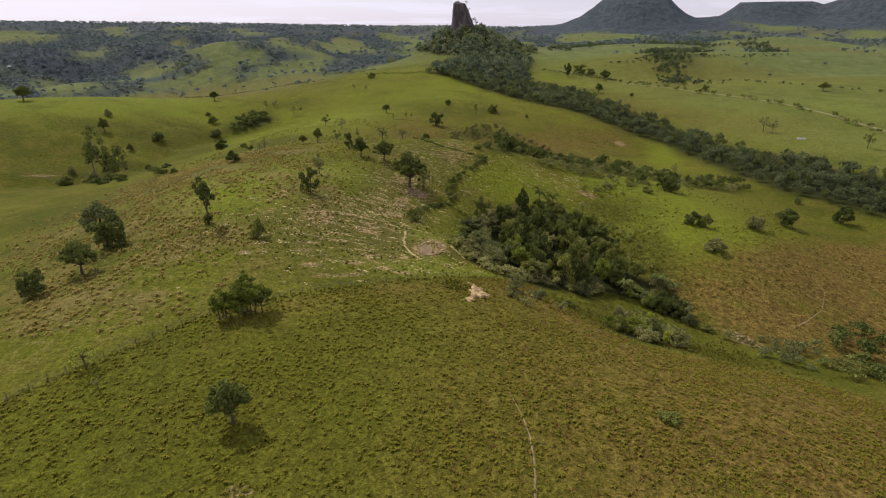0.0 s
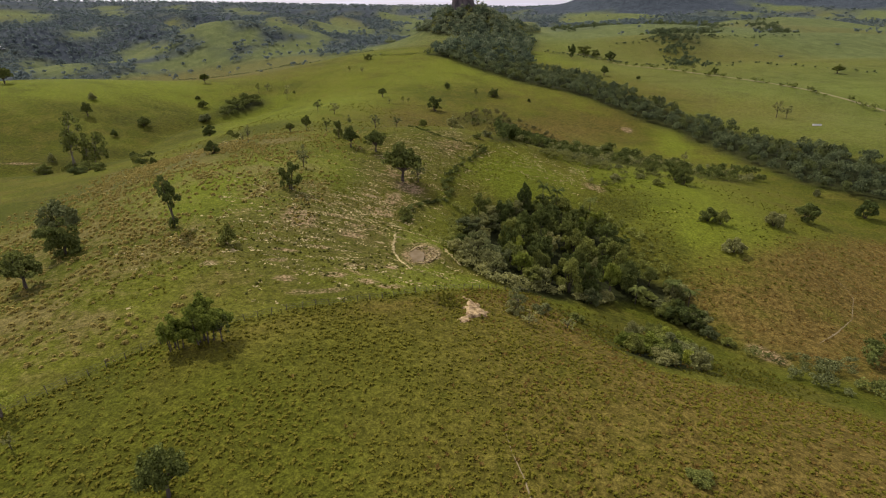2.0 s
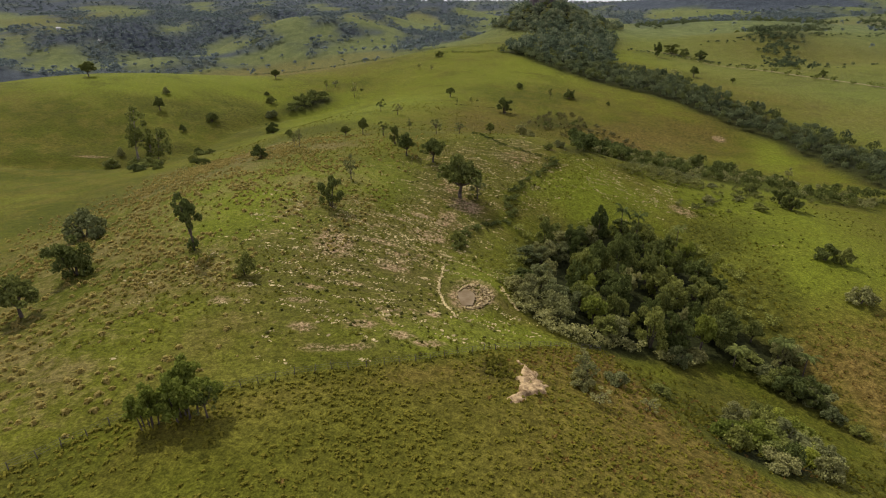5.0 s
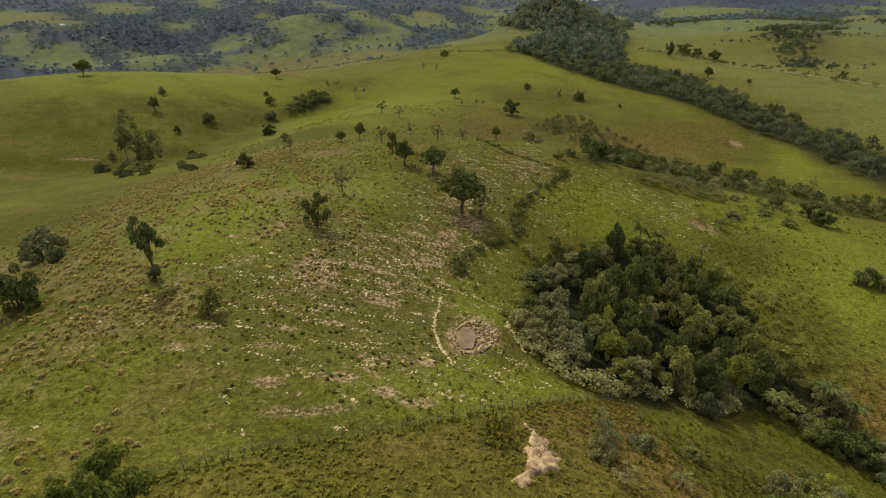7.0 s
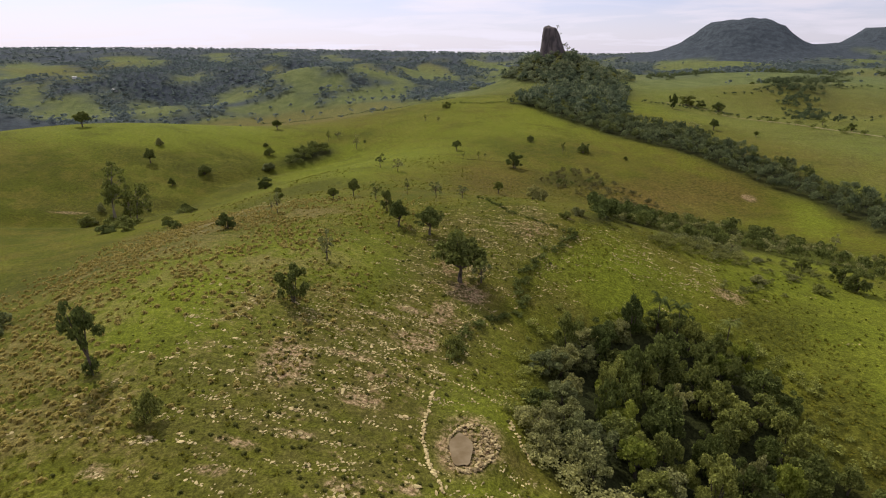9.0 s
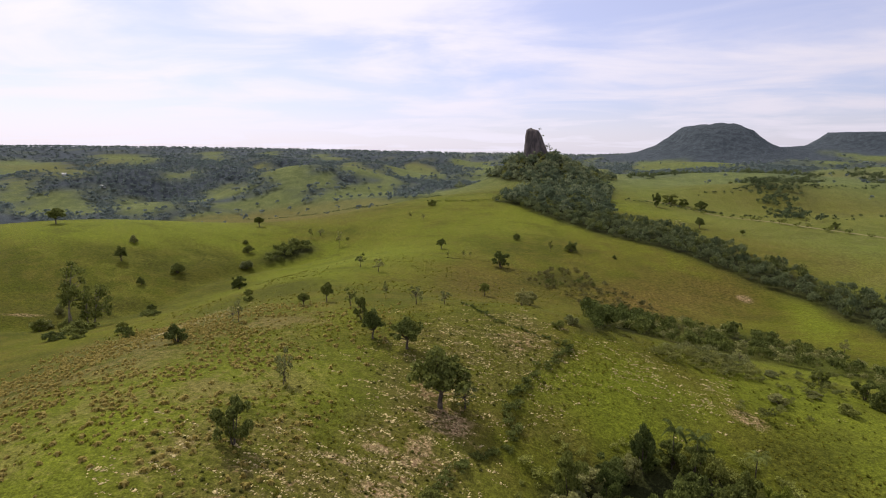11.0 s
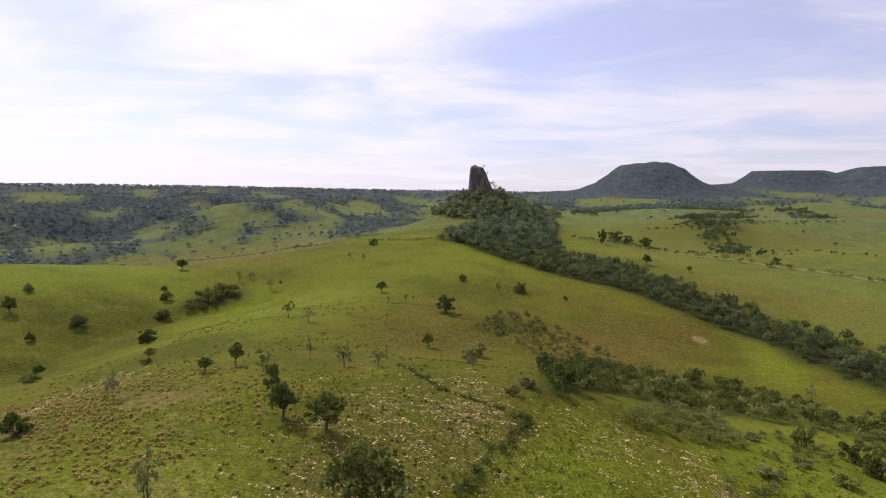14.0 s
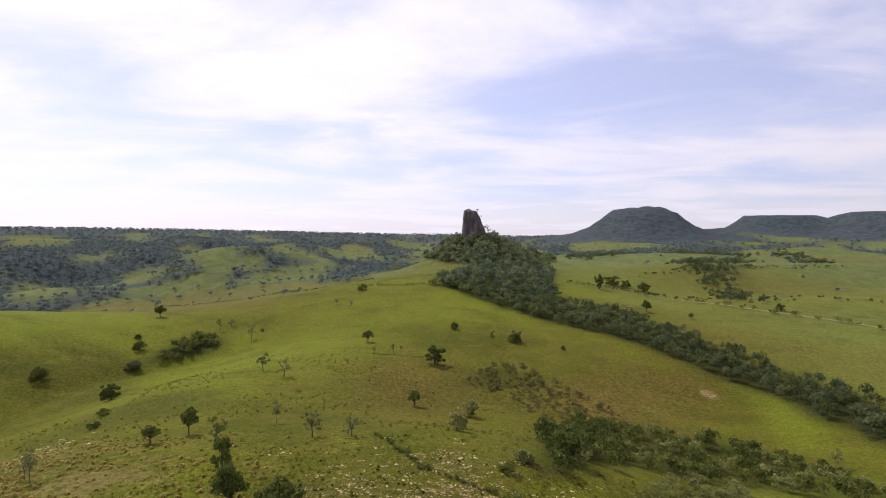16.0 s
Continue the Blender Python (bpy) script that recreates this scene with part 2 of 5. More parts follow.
M_RIM = plain_material("muddy_stone", (0.17, 0.120, 0.055), (0.52, 0.415, 0.205), 1.6, bump=0.6, dist=0.08, per_object=True)
M_EARTH = plain_material("bare_earth", (0.13, 0.078, 0.030), (0.58, 0.418, 0.205), 1.3, bump=0.9, dist=0.4)
M_ROAD = plain_material("grassy_track", (0.17, 0.145, 0.060), (0.27, 0.23, 0.115), 0.6, bump=0.4, dist=0.1)
M_TRACK = plain_material("worn_track", (0.15, 0.115, 0.05), (0.27, 0.21, 0.11), 1.1, bump=0.4, dist=0.1)
M_TUSSOCK = leaf_material("dry_tussock", (0.205, 0.168, 0.036), (0.470, 0.382, 0.118), 0.48, 0.3)
M_TUFT = leaf_material("grass_tuft", (0.110, 0.112, 0.012), (0.208, 0.192, 0.028), 0.42, 0.10)
M_DARK_TUFT = leaf_material("rank_tuft", (0.075, 0.080, 0.010), (0.170, 0.165, 0.026), 0.42, 0.3)
M_WIRY = leaf_material("wiry_tuft", (0.060, 0.064, 0.012), (0.140, 0.138, 0.030), 0.40, 0.3)
M_BROWN_TUFT = leaf_material("rusty_tuft", (0.120, 0.075, 0.016), (0.290, 0.195, 0.056), 0.42, 0.10)
M_WATER = water_material()
M_WALL = plain_material("lime_wall", (0.62, 0.60, 0.55), (0.80, 0.78, 0.74), 0.8, bump=0.1)
M_ROOF = plain_material("pale_roof", (0.42, 0.40, 0.38), (0.60, 0.58, 0.55), 1.2, rough=0.6, bump=0.2)


def rock_material():
    m, nd, ln, b = shader("basalt", 0.85, 0.25)
    streak = noise_tex(nd, ln, 0.22, 6, 0.6, (1, 1, 0.12))
    spot = noise_tex(nd, ln, 0.11, 4)
    c = blend(nd, ln, span(nd, ln, streak, 0.35, 0.65), (0.056, 0.048, 0.047), (0.140, 0.114, 0.104))
    c = blend(nd, ln, span(nd, ln, spot, 0.55, 0.72), c, (0.085, 0.075, 0.060))
    ln(c, b.inputs["Base Color"])
    relief(nd, ln, b, streak, 0.9, 1.5)
    return m


M_ROCK = rock_material()


# ---- the lie of the land ----
LAND_BASE = -8.0
GULLY = [(-150, 462), (-186, 436), (-204, 392), (-206, 345), (-232, 310), (-290, 285)]
POND = (-8.3, 134.6, -0.6)
HILLS = {  # spread: (x, y, height) of rounded hills and hollows
    28: [(0, 50, 2.8), (-48, 50, 1.7), (64, 66, 4.3), (32, 98, 3.2), (-96, 114, -1.9), (0, 114, 2.0), (80, 130, -4.6), (48, 130, -8.2), (128, 146, -7.0), (16, 162, -2.8), (-64, 162, 6.0), (80, 162, 2.8), (-96, 194, 5.9), (96, 194, 2.6), (48, 194, -4.5), (0, 194, -2.8), (48, 242, 4.0), (112, 242, 2.9), (0, 242, 7.9), (-80, 242, 4.0)],
    50: [(150, 50, -6.7), (-60, 110, 12.0), (180, 200, -4.8), (-30, 230, 11.2), (-90, 320, 5.8), (-240, 320, -10.3), (120, 320, -5.7), (0, 350, -6.4), (-180, 350, -7.8), (120, 380, -10.7), (-90, 380, 5.2), (-180, 440, -7.9), (-150, 440, -8.2)],
    95: [(-60, -60, 10.1), (-300, -60, -4.6), (240, -60, -6.3), (240, 120, -7.5), (180, 240, -8.9), (-300, 240, -11.3), (-240, 360, -3.7), (-360, 420, 11.0), (-360, 480, 7.9), (60, 480, -2.6), (180, 540, -4.0), (-60, 600, 8.0), (-60, 660, 9.9), (-300, 660, -7.0)],
    190: [(420, 110, -9.5), (420, 330, -7.4), (90, 770, 3.2), (-570, 770, -7.7)],
    420: [(-1060, 640, -10.1), (-840, 860, -11.7), (-620, 1080, -9.6), (480, 1300, 11.1), (260, 1300, 9.9)],
}


FAR_HILLS = [  # x, y, half widths, height: hills of the far country
    (-430, 1120, 120, 70, 26), (-1010, 1240, 190, 110, 44), (-500, 1420, 200, 100, 34), (-1250, 1700, 260, 130, 36), (-780, 1760, 230, 120, 46), (-330, 1850, 240, 110, 36),
    (-1000, 2150, 300, 130, 24), (-480, 2260, 280, 120, 24), (-1600, 2100, 300, 140, 18), (60, 2150, 260, 110, 26), (-130, 1330, 130, 70, 14), (420, 1650, 260, 90, 20), (900, 1900, 300, 110, 26), (650, 1250, 220, 80, 14)]


def mesa(x, y, cx, cy, turn, half_x, half_y, height, power=2.4):
    """A flat-topped hill with steep upper flanks."""
    c, s = math.cos(radians(turn)), math.sin(radians(turn))
    u, v = ((x - cx) * c + (y - cy) * s) / half_x, (-(x - cx) * s + (y - cy) * c) / half_y
    r = np.sqrt(u * u + v * v)
    return height / (1.0 + r ** (2 * power))


def far_roll(x, y):
    """Spurs and hollows of the far country, about -1 to 1."""
    return np.sin(x / 118 + 1.3 * np.sin(y / 250)) * np.cos(y / 165 + np.sin(x / 280)) + 0.42 * np.sin(x / 61 + y / 83) * np.sin(y / 64 + 0.8)


def capped(h, top, edge=4.0):
    """Planes off a hill's head at a level, with a rounded shoulder."""
    return -edge * np.logaddexp(-h / edge, -top / edge)


def land(x, y):
    """Height of the ground at x, y (arrays)."""
    x, y = np.asarray(x, float), np.asarray(y, float)
    z = np.full(np.broadcast(x, y).shape, LAND_BASE)
    for spread, spots in HILLS.items():
        for cx, cy, h in spots:
            z = z + h * np.exp(-((x - cx) ** 2 + (y - cy) ** 2) / (2.0 * spread * spread))
    r = np.hypot(x, y)
    west = 1.0 / (1.0 + np.exp((x + 0.16 * y + 40.0) / 60.0))
    far = 1.0 / (1.0 + np.exp(-(r - 1050.0 + 110.0 * west) / 80.0)) / (1.0 + np.exp((r - 2500.0) / 120.0))
    z = z + far * (8.0 + (9.0 + 13.0 / (1.0 + np.exp((r - 1900.0) / 90.0))) * west) * far_roll(x, y)
    z = z - 16.0 * west * np.exp(-((r - 860.0) / 150.0) ** 2)      # the vale behind the left pasture
    for cx, cy, rx, ry, h in FAR_HILLS:
        z = z + h * np.exp(-((x - cx) / rx) ** 2 - ((y - cy) / ry) ** 2)
    table = 58.0 + 22.5 / (1.0 + np.exp((x + 0.33 * y) / 260.0)) - 12.0 * np.exp(-((x - 330.0) / 300.0) ** 2)
    z = z + table / (1.0 + np.exp(-(r + 60 * np.sin(x / 170) + 50 * np.sin(x / 67 + y / 300) - 2600.0) / 150.0))   # the far tableland
    z = z + mesa(x, y, 3, 905, 0, 68, 78, 49, 1.3)            # the neck's own hill
    gully = 1.0 + 0.035 * np.sin(x / 31 + 2 * np.sin(y / 57)) + 0.03 * np.sin(x / 13 + y / 19)
    z = z + np.maximum(capped(mesa(x, y, 725, 2600, 0, 190, 260, 164 * gully, 1.75), 157.0, 21.8), 0)
    cliffs = np.maximum(capped(mesa(x, y, 1446, 2820, -27, 198, 230, 138 * gully, 2.53), 97.0, 4.0), capped(mesa(x, y, 1808, 2560, -33, 254, 260, 152 * gully, 2.34), 109.0, 4.0))
    z = z + np.maximum(np.maximum(cliffs, mesa(x, y, 1178, 2700, -20, 143, 200, 34, 1.5)), 0)
    # folds of the hillside beyond the wooded valley
    side = 1.0 / (1.0 + np.exp(-(x - 150 - 0.02 * y) / 30))
    z = z + side * (12 * np.exp(-((y - 0.30 * x - 735) / 60) ** 2) - 7 * np.exp(-((y - 0.30 * x - 610) / 45) ** 2) + 9 * np.exp(-((y - 0.15 * x - 980) / 80) ** 2) - 4 * np.exp(-((y + 0.2 * x - 470) / 40) ** 2))
    # the grassy gully that drains the left hollow
    for (ax, ay), (bx, by) in zip(GULLY, GULLY[1:]):
        t = np.clip(((x - ax) * (bx - ax) + (y - ay) * (by - ay)) / ((bx - ax) ** 2 + (by - ay) ** 2), 0, 1)
        d2 = (x - ax - t * (bx - ax)) ** 2 + (y - ay - t * (by - ay)) ** 2
        z = z - 3.2 * np.exp(-d2 / 90.0) * (0.35 + 0.65 * np.sin(math.pi * np.clip(0.1 + 0.8 * t, 0, 1)))
    # the cattle pond's level shelf and basin
    q = np.sqrt(((x - POND[0]) / 6.2) ** 2 + ((y - POND[1]) / 8.0) ** 2)
    w = 1.0 / (1.0 + np.exp(np.minimum((q - 1.0) * 9.0, 60.0)))
    z = z * (1 - w) + (POND[2] - 1.1 * (q < 1) * np.clip(1 - q / 0.8, 0, 1) ** 0.6) * w
    return z


def height(x, y):
    return float(land(x, y))


def graded(lo, fine_lo, fine_hi, hi, step, grow):
    """Coordinates that are evenly close in the middle and spread apart outwards."""
    mid = list(np.arange(fine_lo, fine_hi + step, step))
    up, s = [], step
    while (up or mid)[-1] < hi:
        s *= grow
        up.append((up or mid)[-1] + s)
    dn, s = [], step
    while (dn[-1] if dn else mid[0]) > lo:
        s *= grow
        dn.append((dn[-1] if dn else mid[0]) - s)
    return np.array(dn[::-1] + mid + up)


# ---- mesh helpers ----
def mesh_from(name, verts, faces, material, smooth=False):
    """A mesh from arrays of corners (n, 3) and of faces (m, 3 or 4)."""
    verts, faces = np.asarray(verts, np.float32), np.asarray(faces, np.int32)
    me = bpy.data.meshes.new(name)
    k = faces.shape[1]
    me.vertices.add(len(verts))
    me.vertices.foreach_set("co", verts.ravel())
    me.loops.add(faces.size)
    me.loops.foreach_set("vertex_index", faces.ravel())
    me.polygons.add(len(faces))
    me.polygons.foreach_set("loop_start", np.arange(0, faces.size, k, dtype=np.int32))
    me.polygons.foreach_set("use_smooth", np.full(len(faces), smooth))
    me.update(calc_edges=True)
    me.materials.append(material)
    return me


def part_mesh(name, me, parent, label=""):
    ob = new(name, me)
    ob.parent = parent
    if label:
        ob["label"] = label
    return ob


def merged(pieces):
    """Joins (verts, faces) pairs into one pair."""
    vs, fs, n = [], [], 0
    for v, f in pieces:
        vs.append(v)
        fs.append(np.asarray(f) + n)
        n += len(v)
    return np.concatenate(vs), np.concatenate(fs)


def repeated(v, f, places, scales, turns, squash=None):
    """Many turned and scaled copies of one small shape, as one pair of arrays."""
    places, scales = np.asarray(places, float), np.asarray(scales, float)
    if scales.ndim == 1:
        scales = np.stack([scales] * 3, -1)
    c, s = np.cos(turns), np.sin(turns)
    p = v[None] * scales[:, None]
    x, y = p[..., 0] * c[:, None] - p[..., 1] * s[:, None], p[..., 0] * s[:, None] + p[..., 1] * c[:, None]
    out = np.stack([x, y, p[..., 2]], -1) + places[:, None]
    faces = np.asarray(f)[None] + (np.arange(len(places)) * len(v))[:, None, None]
    return out.reshape(-1, 3), faces.reshape(-1, faces.shape[-1])


def tube(points, radii, sides=6):
    """A tapered limb along a line of points, as quads."""
    pts = np.asarray(points, float)
    rings = []
    for i, p in enumerate(pts):
        d = pts[min(i + 1, len(pts) - 1)] - pts[max(i - 1, 0)]
        d = d / (np.linalg.norm(d) + 1e-9)
        a = np.cross(d, (0.31, 0.95, 0.05))
        a = a / (np.linalg.norm(a) + 1e-9)
        b = np.cross(d, a)
        ang = np.arange(sides) * 2 * math.pi / sides
        rings.append(p + radii[i] * (np.cos(ang)[:, None] * a + np.sin(ang)[:, None] * b))
    v = np.concatenate(rings)
    f = [(r * sides + k, r * sides + (k + 1) % sides, (r + 1) * sides + (k + 1) % sides, (r + 1) * sides + k)
         for r in range(len(pts) - 1) for k in range(sides)]
    return v, np.array(f)


def cards(rng, centres, out_dirs, size, wild=0.7):
    """Leaf sprays: bent rhombs that face roughly outwards."""
    n = len(centres)
    nrm = out_dirs + wild * rng.normal(size=(n, 3))
    nrm /= np.linalg.norm(nrm, axis=1)[:, None] + 1e-9
    u = np.cross(nrm, rng.normal(size=(n, 3)))
    u /= np.linalg.norm(u, axis=1)[:, None] + 1e-9
    w = np.cross(nrm, u)
    s = size * rng.uniform(0.6, 1.4, (n, 1))
    k = rng.uniform(0.5, 0.9, (n, 1))
    v = np.stack([centres - u * s, centres + w * s * k + nrm * s * 0.15, centres + u * s - nrm * s * 0.2, centres - w * s * k + nrm * s * 0.15], 1)
    return v.reshape(-1, 3), np.arange(4 * n).reshape(n, 4)


def blob_leaves(rng, blobs, per_area, size, wild=0.7, low=-0.75):
    """Leaf sprays over the shells of rounded clumps (x, y, z, rx, rz)."""
    cs, ds = [], []
    for x, y, z, rx, rz in blobs:
        n = max(3, int(per_area * rx * rx))
        d = rng.normal(size=(int(n * 1.35), 3))
        d /= np.linalg.norm(d, axis=1)[:, None]
        d = d[d[:, 2] > low][:n]
        r = rng.uniform(0.35, 1.08, (len(d), 1)) ** 0.6
        cs.append(np.array((x, y, z)) + d * r * np.array((rx, rx, rz)))
        ds.append(d)
    return cards(rng, np.concatenate(cs), np.concatenate(ds), size, wild)


# ---- zones of the ground ----
FENCE_LINE = [(-92, 38), (-78, 49), (-64.1, 61.4), (-61.4, 65), (-58.7, 68.1), (-53.7, 74.2), (-48.8, 80.2), (-45.7, 84.3), (-40, 89.3),
              (-34, 93.7), (-28.5, 97.7), (-20.2, 102.0), (-11.5, 107.5), (-4.4, 113.5), (4, 121.5), (13.4, 129.3), (19, 133.5)]
FORE_BROWN = FENCE_LINE + [(28, 112), (40, 100), (58, 104), (74, 100), (95, 84), (150, 50), (150, -80), (-160, -80)]
RIGHT_BROWN = [(62, 152), (67, 161), (78, 169), (84, 169), (111, 190), (140, 206), (190, 222), (200, 160), (140, 120), (95, 116), (79, 127), (72, 132), (66, 138)]
LOW_FIELD = [(-545, 780), (-498, 849), (-404, 926), (-307, 938), (-245, 945), (-205, 870), (-170, 760), (-200, 660), (-330, 640), (-420, 700)]
RIDGE_BROWN = [(34, 370), (50, 392), (69, 402), (95, 420), (116, 419), (118, 396), (96, 368), (67, 347), (50, 350)]
THICKET = [(-2, 165), (0, 180), (8, 190), (20, 198), (36, 201), (48, 198), (52, 188), (53, 171), (57, 162), (65, 155), (66, 144), (63, 133),
           (59, 135), (54, 138), (51, 146), (45, 144), (38, 138), (31, 137), (21, 133), (14.8, 131), (10.4, 132.5), (4, 133), (0, 138), (-2, 149)]
SOUTH_BUSH = [(31, 114), (32, 107), (43, 107), (53, 111), (56, 120), (51, 128), (43, 128), (35, 121)]
SCRUB = [(-2, 372), (3, 391), (12, 401), (23, 394), (35, 387), (32, 374), (16, 372), (6, 366)]
THIN_SCRUB = [(8, 366), (36, 385), (55, 371), (64, 348), (50, 333), (36, 322), (25, 338), (15, 356)]
DITCH_WOOD = [(14, 237), (25, 303), (35, 325), (54, 334), (73, 339), (90, 338), (106, 333), (119, 319), (126, 306), (136, 298), (150, 290), (138, 268), (117, 273), (110, 281), (92, 280), (78, 280), (62, 278), (44, 272), (27, 250), (17, 238)]
DITCH_HEAD = [(14, 237), (21, 280), (25, 303), (35, 325), (50, 322), (46, 300), (36, 275), (24, 250), (17, 238)]
VALLEY_WOOD = [(-28, 592), (14, 540), (50, 500), (86, 476), (112, 442), (136, 412), (148, 380), (154, 345), (160, 310), (170, 278), (186, 256), (210, 236), (250, 214), (290, 232),
               (250, 262), (226, 296), (206, 322), (188, 352), (172, 398), (148, 454), (124, 505), (106, 545), (64, 572), (40, 600)]
RIDGE_MOTTLE = [(-54, 373), (-34, 408), (-8, 381), (-2, 331), (-10, 280), (-26, 285), (-44, 322)]
EAST_DRY = [(153, 517), (227, 469), (262, 440), (230, 390), (196, 416), (147, 472)]
HOLLOW = [(-298, 380), (-271, 412), (-234, 440), (-205, 452), (-189, 438), (-178, 388), (-168, 330), (-178, 300), (-220, 290), (-262, 290)]
BRIGHT_BANDS = [[(-331, 446), (-417, 700), (-300, 620), (-202, 492), (-263, 434), (-304, 413)], [(-168, 486), (-145, 494), (-87, 410), (-77, 307), (-103, 299), (-155, 440)]]
RIDGE_TOP = [(-155, 520), (-100, 564), (-42, 626), (-14, 574), (-52, 494), (-97, 475)]
CLUMP = [(-192, 444), (-190, 466), (-180, 482), (-166, 480), (-160, 471), (-174, 455)]
SADDLE = [(-34, 592), (-30, 612), (-26, 640), (-16, 672), (-4, 705), (2, 745), (-4, 790), (-24, 850), (60, 850), (96, 790), (86, 730), (76, 680), (68, 620), (66, 575), (40, 556)]
NECK = (-2.0, 905.0)


def poly_dist(poly, x, y):
    """Signed distance to a closed outline: negative inside."""
    p = np.asarray(poly, float)
    d2, inside = np.full(x.shape, 1e12), np.zeros(x.shape, bool)
    for (ax, ay), (bx, by) in zip(p, np.roll(p, -1, 0)):
        ex, ey = bx - ax, by - ay
        t = np.clip(((x - ax) * ex + (y - ay) * ey) / (ex * ex + ey * ey + 1e-9), 0, 1)
        d2 = np.minimum(d2, (x - ax - t * ex) ** 2 + (y - ay - t * ey) ** 2)
        cross = ((ay > y) != (by > y)) & (x < ex * (y - ay) / (by - ay + 1e-12) + ax)
        inside ^= cross
    d = np.sqrt(d2)
    return np.where(inside, -d, d)


def soft(poly, x, y, edge):
    return 1.0 / (1.0 + np.exp(np.clip(poly_dist(poly, x, y) / edge, -40, 40)))


def oval(x, y, cx, cy, rx, ry, turn=0.0):
    c, s = math.cos(radians(turn)), math.sin(radians(turn))
    u, v = (x - cx) * c + (y - cy) * s, -(x - cx) * s + (y - cy) * c
    return np.exp(-((u / rx) ** 2 + (v / ry) ** 2) ** 1.5)


def wave(x, y, s):
    """A smooth wandering pattern, about -1 to 1."""
    return (np.sin(x / s + 1.7 * np.sin(y / (1.6 * s))) + np.sin(y / (0.9 * s) + 1.3 * np.sin(x / (1.3 * s) + 2.0))) / 2


# clearings in the wooded slopes beyond the vale
MEADOWS_NEAR = [
    [(-836, 1089), (-827, 1130), (-756, 1108), (-577, 889), (-591, 859), (-639, 859)], [(-569, 931), (-703, 1190), (-732, 1330), (-538, 1054), (-510, 1016), (-545, 962)],
    [(-819, 1535), (-811, 1664), (-765, 1623), (-416, 1058), (-393, 1026), (-377, 983), (-446, 999), (-487, 1053), (-765, 1575)],
    [(-518, 919), (-480, 946), (-440, 986), (-372, 976), (-351, 925), (-498, 889)], [(-351, 980), (-335, 1049), (-267, 1106), (-242, 994), (-323, 943)]]
MEADOWS_SPUR = [
    [(-633, 1776), (-431, 1354), (-315, 1304), (-269, 1129), (-358, 1115)], [(-350, 1377), (-359, 1722), (-289, 1634), (-195, 1284), (-261, 1285), (-323, 1336)],
    [(-413, 1061), (-375, 1090), (-357, 1052), (-387, 1012)], [(-902, 923), (-965, 1046), (-927, 1077), (-839, 1019), (-686, 888), (-726, 848), (-759, 798)],
    [(-1157, 1132), (-1053, 1099), (-938, 964), (-1018, 997)], [(-829, 1246), (-951, 1504), (-886, 1424), (-813, 1265)]]
MEADOWS_HIGH = [
    [(-1475, 2432), (-1426, 2453), (-949, 1671), (-1236, 2065)], [(-1160, 1632), (-1390, 2085), (-1331, 2035), (-1119, 1609)], [(-1507, 1910), (-1471, 2026), (-1172, 1629), (-1296, 1638)],
    [(-1200, 2412), (-1236, 2628), (-1144, 2440)], [(-1048, 2545), (-882, 2379), (-660, 2042), (-767, 2085)], [(-248, 1758), (-214, 2801), (-184, 2593), (-210, 1724)],
    [(-1773, 1678), (-1726, 1759), (-1441, 1615), (-986, 1188), (-998, 1147), (-1395, 1324)], [(-1640, 1971), (-1478, 2034), (-1196, 1656), (-1333, 1652)]]
# woods and drains of the eastern hillside, and fields on the spurs of the flat-topped hills
EAST_WOODS = [
    [(236, 1511), (336, 1492), (471, 1571), (456, 1503), (211, 982), (146, 980)], [(240, 787), (348, 990), (518, 1341), (488, 1146), (301, 765), (280, 756), (258, 765)],
    [(287, 754), (297, 752), (290, 710), (278, 698)], [(294, 700), (303, 692), (248, 582), (242, 593)], [(252, 585), (268, 558), (247, 528), (234, 541)],
    [(816, 1809), (582, 1213), (538, 1036), (431, 861), (496, 1060)], [(270, 2493), (257, 1638), (261, 1535), (188, 1522)], [(474, 1558), (770, 1818), (552, 1286), (299, 1014)]]
SPUR_FIELDS = [
    [(258, 2047), (289, 1608), (316, 1528), (244, 1518)], [(386, 2336), (538, 2232), (378, 1577), (276, 1618)], [(795, 1854), (960, 2130), (985, 2060), (870, 1817)],
    [(915, 1839), (1130, 2150), (1150, 2090), (1016, 1868)], [(1252, 2204), (1344, 2204), (1257, 2055), (678, 1230)], [(1276, 2026), (1530, 2176), (1389, 1984), (1148, 1810)]]


def patches(polys, x, y, edge, wider=0.0):
    """Where any of the outlines holds, 0 to 1, with wandering edges."""
    wx, wy = x + 12 * wave(x, y, 31) + 5 * wave(y, x, 11), y + 16 * wave(y, x, 37) + 6 * wave(x, y, 13)
    v = np.zeros(np.shape(x))
    for p in polys:
        v = np.maximum(v, 1.0 / (1.0 + np.exp(np.clip((poly_dist(p, wx, wy) - wider) / edge, -40, 40))))
    return v


